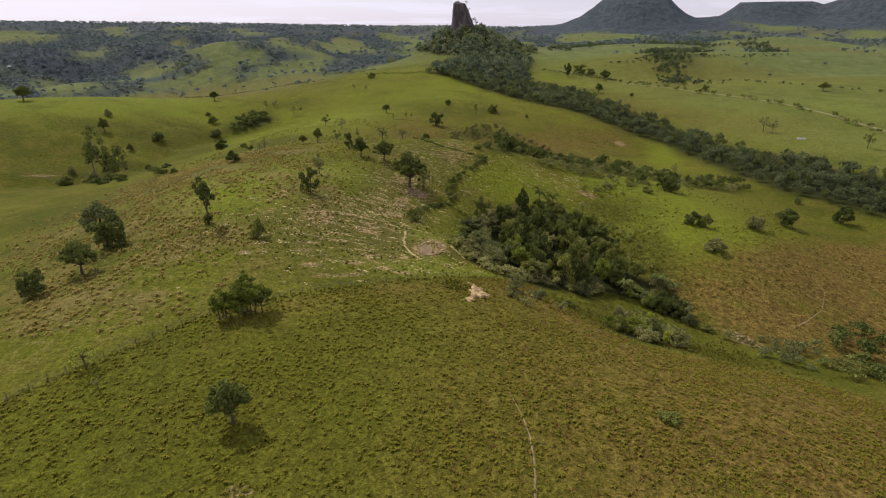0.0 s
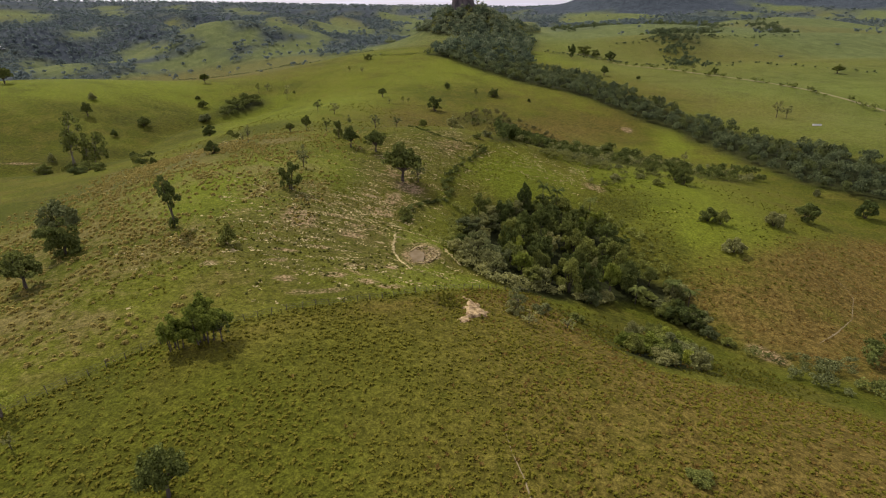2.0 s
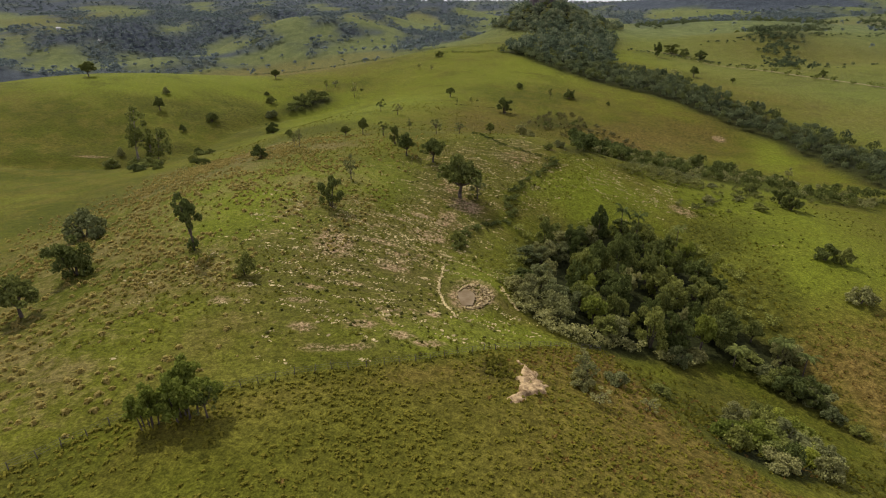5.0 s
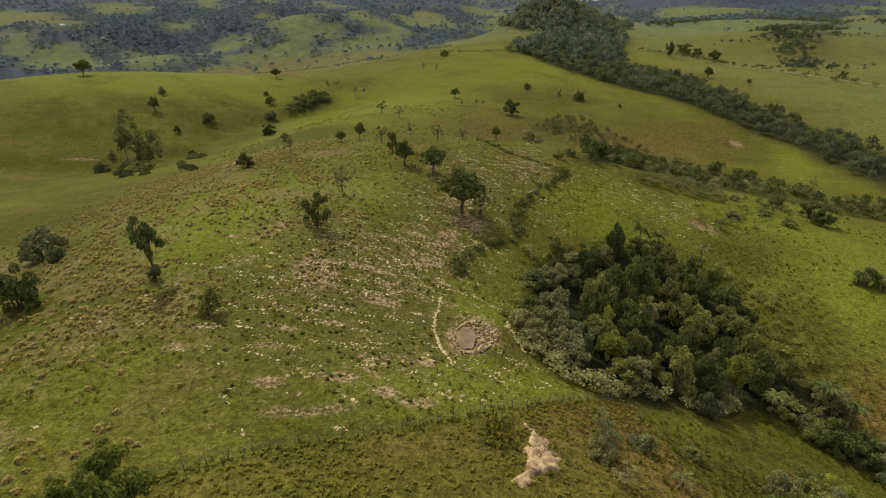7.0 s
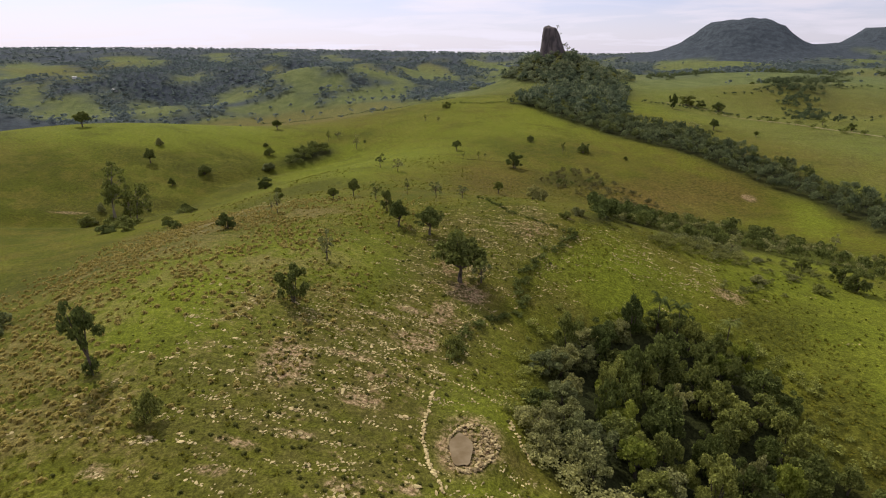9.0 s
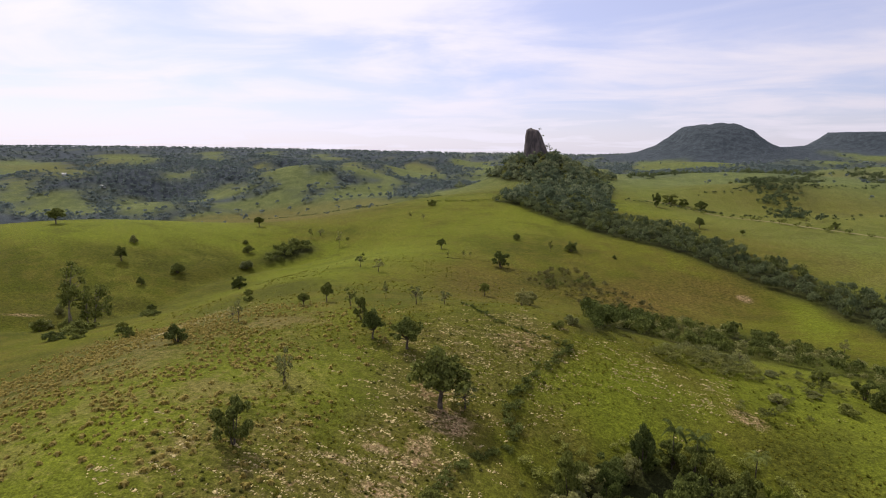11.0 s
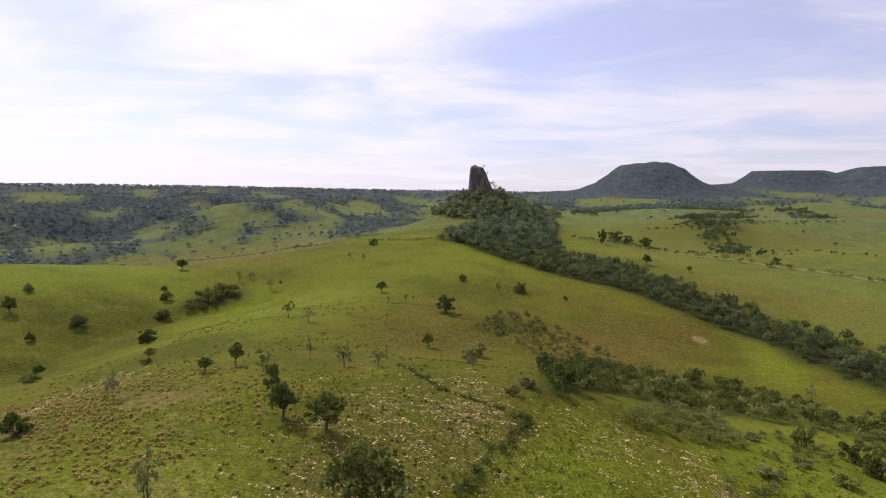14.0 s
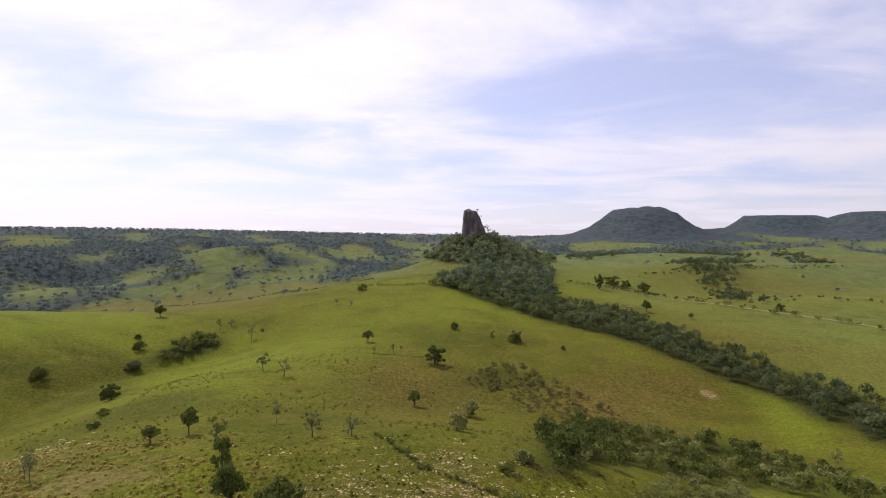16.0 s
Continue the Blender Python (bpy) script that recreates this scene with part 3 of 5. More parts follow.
def wood_share(x, y):
    """How much of the ground is under trees in the far country, 0 to 1."""
    x, y = np.asarray(x, float), np.asarray(y, float)
    w = np.zeros(x.shape)
    r = np.hypot(x, y)
    far = r > 700
    fx, fy, fr = x[far], y[far], r[far]
    west = 1.0 / (1.0 + np.exp(np.clip((fx + 0.115 * fy) / 14, -40, 40)))
    slope = np.clip((fr - 905 + 60 * wave(fx, fy, 43) + 30 * wave(fy, fx, 17)) / 60, 0, 1)
    left = west * slope * (1 - patches([LOW_FIELD] + MEADOWS_NEAR + MEADOWS_SPUR + MEADOWS_HIGH, fx, fy, 5, 8.0)) * np.clip(1.15 + 0.6 * wave(fx, fy, 26), 0, 1)
    right = patches(EAST_WOODS, fx, fy, 5) * np.clip(0.95 + 0.7 * wave(fx, fy, 15), 0, 1)
    foot = np.clip((fr - 1900 + 90 * wave(fx, fy, 70)) / 80, 0, 1) * np.clip(0.7 + 0.9 * wave(fx, fy, 75), 0, 1)
    for cx, cy, r0 in ((727, 2600, 480), (1446, 2820, 520), (1808, 2560, 520)):
        foot = np.maximum(foot, np.clip((r0 - np.hypot(fx - cx, fy - cy)) / 60 + 0.8 * wave(fx, fy, 40), 0, 1))
    right = np.maximum(right, foot * (1 - west) * (1 - patches(SPUR_FIELDS, fx, fy, 10)))
    neck = np.clip((96 + 14 * wave(fx, fy, 25) - np.hypot((fx - NECK[0] - 18) * np.where(fx < 0, 1.12, 0.95), (fy - NECK[1]) * 0.85)) / 12, 0, 1)
    w[far] = np.maximum(np.maximum(left, right), neck)
    return w


STONY = [(-30, 128, 26, 20, -15), (-32, 152, 22, 14, 0), (-22, 168, 14, 22, 0), (-14, 215, 18, 22, 30), (-24, 200, 14, 16, 0),
         (-108, 245, 9, 24, 12), (-4, 236, 8, 5, 15), (-7, 220, 13, 12, 20)]
STRAY_STONES = [(36, 229, 22, 10, -8), (24, 222, 24, 12, 20), (-6, 150, 3, 8, 0), (4, 205, 6, 14, 10), (50, 220, 5, 3, -20), (-2, 128, 6, 10, 0)]
BARE = [(-8.0, 134.6, 4.6, 6.8, 0), (-38.4, 141, 4.2, 6.5, 15), (-19.6, 176, 1.6, 7, -8), (-22, 160, 4.6, 3.4, 30), (-25, 137, 3.6, 1.6, 10), (-16.5, 188, 5, 4, 0), (51, 219, 4.5, 2.6, -20), (113, 398, 4, 5, 0),
        (-17.1, 112.7, 2.6, 1.3, 10), (-12.6, 112, 3, 0.9, 20), (-24, 113.3, 2.8, 1.2, 10), (-252, 318, 9, 1.4, 20), (-25.5, 47.8, 1.8, 0.9, 0), (74, 128, 3, 5, 30), (-27.6, 104.8, 3.2, 0.9, 12)]
BARE_SPOTS = [(-20.8, 119.6, 3, 1.0, 15), (-32.3, 109.4, 2.4, 1.2, 0), (-48.8, 113.5, 2.2, 0.9, 0), (-36.3, 116.8, 1.8, 0.9, 0), (-30, 126, 3, 1, 10), (-36, 122, 3.4, 0.9, -10), (-14, 122, 2, 0.8, 0), (-22.7, 106.8, 2.6, 0.8, 20), (-30, 148, 4, 1.2, 10), (-26, 172, 3, 1.4, 20), (-31, 165, 3, 1.1, 0)]
# rough grass, plus ovals that paint slope shade into the left hollow
COARSE_SHADE = [(63, 172, 9, 30, -12), (58, 205, 10, 12, 0), (-215, 430, 46, 16, -20), (-250, 402, 50, 13, 5), (-195, 388, 44, 15, -25), (-104, 300, 26, 22, 0), (-213, 344, 26, 12, 0), (-110, 205, 45, 40, 0), (-222, 330, 40, 14, 20), (-22, 345, 26, 44, -20), (36, 352, 22, 24, 0), (88, 395, 40, 22, 40),
          (-3, 110, 2.6, 3.4, 20), (16, 116, 4, 6, 0), (40, 133, 10, 4, 20), (34, 121, 22, 9, -12), (58, 112, 14, 8, -20)]
DRY = [(-62, 175, 24, 46, 10), (-80, 222, 34, 26, 0), (-100, 188, 36, 30, 30), (-72, 120, 26, 40, 0), (-96, 150, 28, 42, 0), (-112, 232, 34, 26, 0), (-72, 95, 18, 16, 0), (-68, 84, 16, 12, 40), (-62, 98, 12, 14, 30)]
LUSH_EAST = [(84, 205, 30, 36, 0), (22, 214, 26, 14, 10), (135, 372, 11, 30, -12), (230, 470, 50, 60, 10), (330, 480, 60, 80, 0), (360, 800, 120, 50, 10), (80, 235, 34, 28, 0), (100, 280, 40, 14, 20), (110, 300, 26, 14, 10), (280, 650, 150, 60, -20)]
LUSH = [(76, 188, 10, 26, -20), (-70, 165, 22, 40, 20), (-55, 190, 26, 22, 0), (-150, 430, 40, 60, -25), (92, 200, 18, 26, 20), (-8, 118, 16, 7, 25), (24, 208, 20, 10, 15),
        (0, 560, 120, 60, -30), (130, 620, 120, 40, -30), (-300, 470, 120, 40, 30), (-130, 970, 120, 40, 0), (-10, 145, 8, 10, 0), (4, 124, 14, 6, 30), (-280, 440, 130, 50, 10), (-110, 400, 70, 80, 0), (-60, 520, 90, 60, 0)]


def build_ground():
    xs = graded(-4300, -112, 128, 4300, 1.3, 1.038)
    ys = graded(-500, 44, 262, 4750, 1.3, 1.028)
    X, Y = np.meshgrid(xs, ys)
    Z = land(X, Y)
    nx, ny = len(xs), len(ys)
    i = np.arange(nx * ny).reshape(ny, nx)
    q = np.stack([i[:-1, :-1], i[:-1, 1:], i[1:, 1:], i[1:, :-1]], -1).reshape(-1, 4)
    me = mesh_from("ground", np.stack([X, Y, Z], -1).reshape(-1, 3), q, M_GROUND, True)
    x, y = X.ravel(), Y.ravel()
    warp_x, warp_y = x + 2.2 * wave(x, y, 6), y + 2.2 * wave(y, x, 7)
    brown = soft(FORE_BROWN, x, y, 0.9) * np.clip(0.46 + 0.44 * np.tanh((x - 6) / 26), 0, 1) + soft(RIGHT_BROWN, warp_x, warp_y, 3) + 0.62 * soft(RIDGE_BROWN, warp_x, warp_y, 8) + 0.4 * soft(THIN_SCRUB, warp_x, warp_y, 7) + 0.5 * soft(RIDGE_MOTTLE, warp_x, warp_y, 8) + 0.4 * soft(EAST_DRY, x, y, 12) + 0.38 * soft(LOW_FIELD, x, y, 6)
    edge = poly_dist(FORE_BROWN, x, y)
    brown += 0.5 * np.exp(-np.abs(edge + 3.0) / 4.5) * (edge < 0.3) * (x > -42) * (x < 24) * np.clip(0.7 + 0.5 * wave(x, y, 6), 0, 1)
    brown += 0.35 * np.clip(wave(x, y, 90), 0, 1) * (y > 280)
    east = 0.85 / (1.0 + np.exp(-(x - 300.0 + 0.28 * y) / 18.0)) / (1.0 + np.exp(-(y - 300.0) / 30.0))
    # the first two weights grow with distance and carry the painted haze
    zones = {"haze_tint": np.maximum(0.5 * east, 1.0 / (1.0 + np.exp(-(np.hypot(x, y) - 800.0) / 60.0))), "hazy_canopy": 1.0 / (1.0 + np.exp(-(np.hypot(x, y) - 960.0) / 40.0)), "brown": brown, "rank": soft(FORE_BROWN, x, y, 0.9), "wood": np.maximum.reduce([wood_share(x, y) * np.where((x > 60) & (y < 1250) & (y > 450), 0.4, 1.0), soft(VALLEY_WOOD, warp_x, warp_y, 3), soft(SADDLE, warp_x, warp_y, 4), 1.0 / (1.0 + np.exp(np.clip((poly_dist(THICKET, warp_x, warp_y) + 3.0) / 1.2, -40, 40))), 1.0 / (1.0 + np.exp(np.clip((poly_dist(SOUTH_BUSH, warp_x, warp_y) + 2.0) / 1.0, -40, 40))), 0.5 * soft(SCRUB, warp_x, warp_y, 3), 0.55 * soft(DITCH_WOOD, warp_x, warp_y, 2.5), 0.9 * soft(DITCH_HEAD, warp_x, warp_y, 2.0), soft(CLUMP, x, y, 3), 0.5 * oval(x, y, -1.6, 109.5, 2.2, 3.0)])}
    for key, spots in (("stony", STONY), ("bare", BARE + BARE_SPOTS), ("dry", DRY), ("lush", LUSH + LUSH_EAST), ("coarse", COARSE_SHADE)):
        v = np.zeros(len(x))
        for s in spots:
            v = np.maximum(v, oval(warp_x if key != "bare" else x, warp_y if key != "bare" else y, *s))
        zones[key] = v * (1 - soft(FORE_BROWN, x, y, 0.9)) if key in ("stony", "dry") else v
    zones["lush"] = np.maximum.reduce([zones["lush"], 0.7 * east] + [1.0 * soft(band, warp_x, warp_y, 7) for band in BRIGHT_BANDS])
    zones["coarse"] = np.maximum(zones["coarse"], 0.22 * soft(HOLLOW, warp_x, warp_y, 6) * np.clip(0.8 + 0.5 * wave(x, y, 14), 0, 1))
    zones["coarse"] = np.maximum(zones["coarse"], np.maximum(0.35 * soft(RIDGE_MOTTLE, warp_x, warp_y, 8), 0.85 * soft(RIDGE_BROWN, warp_x, warp_y, 9) * np.clip(0.8 + 0.5 * wave(x, y, 9), 0, 1)))
    zones["lush"] = zones["lush"] * (1 - 0.8 * soft(HOLLOW, warp_x, warp_y, 6)) * (1 - 0.4 * soft(RIDGE_TOP, warp_x, warp_y, 10))
    zones["brown"] = zones["brown"] + 0.10 * soft(RIDGE_TOP, warp_x, warp_y, 12)
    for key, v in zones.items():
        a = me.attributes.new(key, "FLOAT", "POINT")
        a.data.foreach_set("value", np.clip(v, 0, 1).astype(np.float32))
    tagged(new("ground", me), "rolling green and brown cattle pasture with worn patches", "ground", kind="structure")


build_ground()


# ---- trees ----
def tree_parts(kind, seed):
    """Leaves and wood of a tree 8 m high and 8 m wide."""
    rng = np.random.default_rng(seed)
    limbs, blobs = [], []
    if kind == "round":
        top = np.array((rng.uniform(-.3, .3), rng.uniform(-.3, .3), 2.4))
        limbs.append(tube([(0, 0, -0.4), (0.05, 0, 1.0), top * (0.7, 0.7, 0.75), top], [0.40, 0.30, 0.24, 0.20], 7))
        for k in range(38):
            # clumps over a dome, with some inside it
            up = 1.0 - 1.45 * (k + 0.5) / 38
            a, q = k * 2.4 + rng.uniform(-.8, .8), rng.uniform(0.45, 1.12)
            side = math.sqrt(max(0.0, 1 - up * up))
            b = np.array((3.1 * q * side * math.cos(a), 3.1 * q * side * math.sin(a), 4.35 + 2.6 * q * up + rng.uniform(-.25, .25)))
            rx = rng.uniform(0.5, 1.25)
            blobs.append((*b, rx, rx * rng.uniform(0.6, 0.95)))
            if k % 2:
                limbs.append(tube([top * 0.9, (top + b) / 2 + (0, 0, -0.3), b], [0.14, 0.09, 0.03], 5))
        leaf = blob_leaves(rng, blobs, 105, 0.25, 1.0)
    elif kind == "thick":      # close-grown crown down to the ground
        for k in range(25):
            a = k * 2.4 + rng.uniform(-.5, .5)
            r = 3.3 * math.sqrt((k + 0.2) / 25)
            z = rng.uniform(1.1, 7.2 - 0.4 * r)
            rx = rng.uniform(0.6, 1.25)
            blobs.append((r * math.cos(a), r * math.sin(a), z, rx, rx * rng.uniform(0.75, 1.05)))
        for k in range(4):
            a = k * 1.7 + rng.uniform(-.3, .3)
            limbs.append(tube([(0.3 * math.cos(a), 0.3 * math.sin(a), -0.4), (0.8 * math.cos(a), 0.8 * math.sin(a), 2.0), (1.5 * math.cos(a), 1.5 * math.sin(a), 4.6)], [0.2, 0.13, 0.05], 5))
        leaf = blob_leaves(rng, blobs, 160, 0.225, 0.95)
    elif kind == "stems":      # clump of upright stems with leafy heads
        for k in range(7):
            a = k * 2.4
            q = np.array((1.9 * math.sqrt(k / 7) * math.cos(a), 1.9 * math.sqrt(k / 7) * math.sin(a), 0))
            hh = rng.uniform(4.8, 6.4)
            limbs.append(tube([q + (0, 0, -0.4), q * 1.15 + (0, 0, 2.0), q * 1.5 + (0.2, 0, hh)], [0.17, 0.13, 0.04], 5))
            for j in range(9):
                c = q * 1.55 + rng.normal(size=3) * (0.85, 0.85, 1.0) + (0, 0, hh - 1.1)
                rx = rng.uniform(0.6, 1.1)
                blobs.append((*c, rx, rx * 0.9))
        leaf = blob_leaves(rng, blobs, 125, 0.25, 0.9)
    elif kind == "palm":       # slim stem under arching feathered fronds
        limbs.append(tube([(0, 0, -0.4), (0.15, 0, 3.0), (0.1, 0.1, 6.4)], [0.22, 0.17, 0.14], 6))
        vs = []
        for k in range(16):
            a = k * 2.4 + rng.uniform(-.2, .2)
            rise = rng.uniform(0.2, 1.5)
            for j in range(14):
                s = 0.4 + 3.1 * j / 13
                for side in (-1, 1):
                    p = np.array((s * math.cos(a), s * math.sin(a), 6.4 + rise * s * 0.75 - 0.20 * s * s))
                    n = side * np.array((-math.sin(a), math.cos(a), 0)) * (0.85 - 0.15 * s / 3) + np.array((math.cos(a) * 0.35, math.sin(a) * 0.35, -0.45))
                    t = np.array((math.cos(a), math.sin(a), 0)) * 0.13
                    vs += [p - t, p + t, p + n * 0.6 + t * 0.8, p + n]
        vs = np.array(vs)
        leaf = (vs, np.arange(len(vs)).reshape(-1, 4))
    elif kind == "sparse":     # thin, open crown on bare limbs
        top = np.array((rng.uniform(-.5, .5), rng.uniform(-.5, .5), 4.0))
        limbs.append(tube([(0, 0, -0.4), (0.1, 0.05, 1.5), top], [0.28, 0.2, 0.14], 6))
        for k in range(15):
            a = k * 2.4 + rng.uniform(-.5, .5)
            r = 3.2 * math.sqrt((k + 0.6) / 15)
            b = np.array((r * math.cos(a), r * math.sin(a), rng.uniform(3.4, 7.3) - 0.08 * r * r))
            rx = rng.uniform(0.55, 1.05)
            blobs.append((*b, rx, rx * 0.75))
            limbs.append(tube([top * rng.uniform(0.6, 1.0), (top + b) / 2 + rng.normal(size=3) * 0.25, b], [0.09, 0.06, 0.02], 5))
        leaf = blob_leaves(rng, blobs, 62, 0.24, 1.6, -1.0)
    elif kind == "forked":     # tall leaning fork with leafy tops and a bushy foot
        for tip in ((-1.9, 0.3, 7.3), (1.5, -0.4, 6.6), (0.2, 0.8, 5.8), (-1.2, -0.6, 5.4)):
            limbs.append(tube([(0.6, 0, -0.4), (0.45, 0, 2.0), (tip[0] * 0.35, tip[1] * 0.5, 3.7), tip], [0.24, 0.2, 0.13, 0.04], 6))
            for k in range(4):
                p = np.array(tip) + rng.normal(size=3) * (0.75, 0.75, 0.6) - (0, 0, 0.5 * k)
                blobs.append((*p, rng.uniform(0.55, 1.0), rng.uniform(0.5, 0.9)))
        blobs += [(0.9, 0, 1.0, 1.1, 1.0), (0.4, 0.5, 0.7, 0.9, 0.8)]
        leaf = blob_leaves(rng, blobs, 110, 0.25, 0.9)
    elif kind == "tall":       # gum-like: leaf clumps up a long stem
        for bx, sx, lo, hh, wide in ((1.9, 0.7, 3.4, 8.0, 1.45), (1.3, 1.5, 2.8, 5.6, 1.0), (-1.2, -2.6, 1.4, 5.0, 1.0), (-0.6, -0.8, 1.2, 4.2, 0.9)):
            limbs.append(tube([(bx, 0, -0.4), ((bx + sx) / 2 + 0.2, 0.1, hh * 0.45), (sx, 0, hh * 0.95)], [0.12, 0.09, 0.03], 5))
            for k in range(17):
                q = (k + 0.5) / 17
                r = wide * (0.45 + 0.9 * math.sin(math.pi * min(1, 0.25 + q * 0.8)))
                a = k * 2.4 + rng.uniform(-.4, .4)
                c = np.array((sx + r * 0.75 * math.cos(a), r * 0.75 * math.sin(a), lo + (hh - lo) * q))
                rx = rng.uniform(0.38, 0.72)
                blobs.append((*c, rx, rx * 0.62))
                limbs.append(tube([((bx + sx) / 2 + 0.2, 0.1, max(hh * 0.42, c[2] - 1.2)), c], [0.035, 0.012], 4))
        leaf = blob_leaves(rng, blobs, 150, 0.15, 1.5, -1.0)
    else:                      # low bush
        for k in range(20):
            a, r = k * 2.4 + rng.uniform(-.4, .4), 3.3 * math.sqrt((k + 0.1) / 20)
            rx = rng.uniform(0.7, 1.35)
            blobs.append((r * math.cos(a), r * math.sin(a), rng.uniform(1.2, 6.6 - 0.9 * r), rx, rx * 1.2))
        for k in range(5):
            a = k * 1.3
            limbs.append(tube([(0.2 * math.cos(a), 0.2 * math.sin(a), -0.4), (1.6 * math.cos(a), 1.6 * math.sin(a), 4.2)], [0.16, 0.05], 5))
        leaf = blob_leaves(rng, blobs, 130, 0.26, 0.9)
    if kind in ("round", "sparse"):
        return leaf, limbs[0], merged(limbs[1:])
    return leaf, merged(limbs), None


TREE_STOCK = {}
LEAVES = {"dark": M_LEAF_DARK, "mid": M_LEAF_MID, "light": M_LEAF_LIGHT, "grey": M_LEAF_GREY}
tree_count = 0


def plant(kind, leaf, x, y, h, w, label, name="tree", group="", category="tree"):
    """Sets one tree, h high and w wide, on the ground at x, y."""
    global tree_count
    tree_count += 1
    key = (kind, leaf, tree_count % 3)
    if key not in TREE_STOCK:
        lv, wd, br = tree_parts(kind, 11 + 7 * (tree_count % 3) + len(kind) * 31)
        TREE_STOCK[key] = (mesh_from("crown", *lv, LEAVES[leaf]), mesh_from("trunk", *wd, M_BARK_PALE if kind == "tall" else M_BARK, True), mesh_from("branch", *br, M_BARK, True) if br else None)
    crown, trunk, branches = TREE_STOCK[key]
    root = new(name)
    root.empty_display_size = 0.5
    part_mesh("trunk", trunk, root)
    part_mesh("crown", crown, root)
    if branches:
        part_mesh("branch", branches, root)
    root.matrix_basis = pose(x, y, height(x, y), 0, 0, (tree_count * 137.5) % 360) @ Matrix.Diagonal((w / 8, w / 8, h / 8, 1))
    return tagged(root, label, category, group)


def copse_shape(seed, count, size, squat=1.0, wild=1.2):
    """A light shape for one tree of a wood, 8 m high."""
    rng = np.random.default_rng(seed)
    blobs = []
    for k in range(6):
        a, r = k * 2.4 + rng.uniform(-.5, .5), 2.6 * math.sqrt((k + 0.2) / 6)
        rx = rng.uniform(1.2, 2.0)
        blobs.append((r * math.cos(a), r * math.sin(a), rng.uniform(2.6, 6.4 - 0.4 * r), rx, rx * 0.95 * squat))
    area = sum(b[3] ** 2 for b in blobs)
    return blob_leaves(rng, blobs, count / area, size, wild, -0.5)


def crown_shape(seed, count, size):
    """A light shape for one domed forest tree, 8 m high."""
    rng = np.random.default_rng(seed)
    blobs = [(0, 0, 4.6, 2.7, 2.7)]
    for k in range(4):
        a = k * 1.6 + rng.uniform(-.5, .5)
        rx = rng.uniform(1.1, 1.7)
        blobs.append((2.3 * math.cos(a), 2.3 * math.sin(a), rng.uniform(2.8, 5.2), rx, rx))
    area = sum(b[3] ** 2 for b in blobs)
    return blob_leaves(rng, blobs, count / area, size, 0.75, -0.6)


def spread_points(rng, keep, x0, x1, y0, y1, gap):
    """Jittered places on a grid for which keep(x, y) beats chance."""
    gx, gy = np.meshgrid(np.arange(x0, x1, gap), np.arange(y0, y1, gap))
    gx, gy = gx.ravel() + rng.uniform(-.45, .45, gx.size) * gap, gy.ravel() + rng.uniform(-.45, .45, gx.size) * gap
    ok = keep(gx, gy) > rng.uniform(0, 1, gx.size)
    return gx[ok], gy[ok]


def wood(name, label, xs, ys, shapes, lo, hi, material, seed, wide=1.0, category="wood"):
    """Many trees as one stand."""
    rng = np.random.default_rng(seed)
    pick = rng.integers(0, len(shapes), len(xs))
    bits = []
    for k, (v, f) in enumerate(shapes):
        m = pick == k
        if not m.any():
            continue
        s = rng.uniform(lo, hi, m.sum()) / 8
        sc = np.stack([s * wide * rng.uniform(0.85, 1.25, m.sum()), s * wide * rng.uniform(0.85, 1.25, m.sum()), s], -1)
        bits.append(repeated(v, f, np.stack([xs[m], ys[m], land(xs[m], ys[m]) - 0.4], -1), sc, rng.uniform(0, 6.28, m.sum())))
    return tagged(new(name, mesh_from(name, *merged(bits), material)), label, category, kind="stuff")


# ---- single trees: kind, leaf, x, y, height, width ----
HILL_TREES = [
    ("round", "dark", -18.5, 192.2, 13.2, 13.4), ("sparse", "grey", -13.6, 194.5, 5.6, 6.4), ("round", "dark", -30.3, 212.6, 8.4, 8.6), ("round", "dark", -39.8, 215.8, 7.8, 6.2),
    ("thick", "dark", -45.6, 159.6, 8.4, 6.0), ("forked", "dark", -63.6, 129.8, 12.4, 7.0), ("bush", "mid", -48.6, 122.4, 5.6, 4.2), ("sparse", "grey", -48.5, 183.4, 4.8, 3.0)]
SLOPE_TREES = [
    ("thick", "dark", -85.7, 123.1, 9.0, 8.6), ("bush", "grey", -104.5, 147, 8.0, 10), ("bush", "grey", -97.7, 143.5, 4.0, 4.2), ("tall", "dark", -201, 299, 31, 25), ("bush", "dark", -206, 296, 6.5, 10), ("bush", "mid", -214, 303, 5, 8), ("bush", "grey", -236, 312, 6, 9), ("thick", "dark", -226, 300, 6.5, 9), ("bush", "grey", -240, 326, 7, 5), ("bush", "mid", -190, 285, 6, 14),
    ("bush", "dark", -86.5, 204.6, 5.6, 5.6), ("sparse", "grey", -84.3, 226.7, 4.6, 2.4), ("thick", "dark", -86.3, 97.6, 6.6, 5.4), ("round", "dark", -82.5, 107.3, 7.9, 7.8),
    ("stems", "light", -41.6, 84.5, 5.4, 4.6), ("stems", "light", -38.2, 86.8, 7.6, 6.6), ("sparse", "mid", -35.6, 87.2, 5.0, 4.2), ("round", "mid", -30.1, 58.7, 7.0, 5.6), ("sparse", "light", -56.6, 69.2, 4.6, 5.4), ("sparse", "grey", -51.5, 64.1, 2.6, 1.6)]
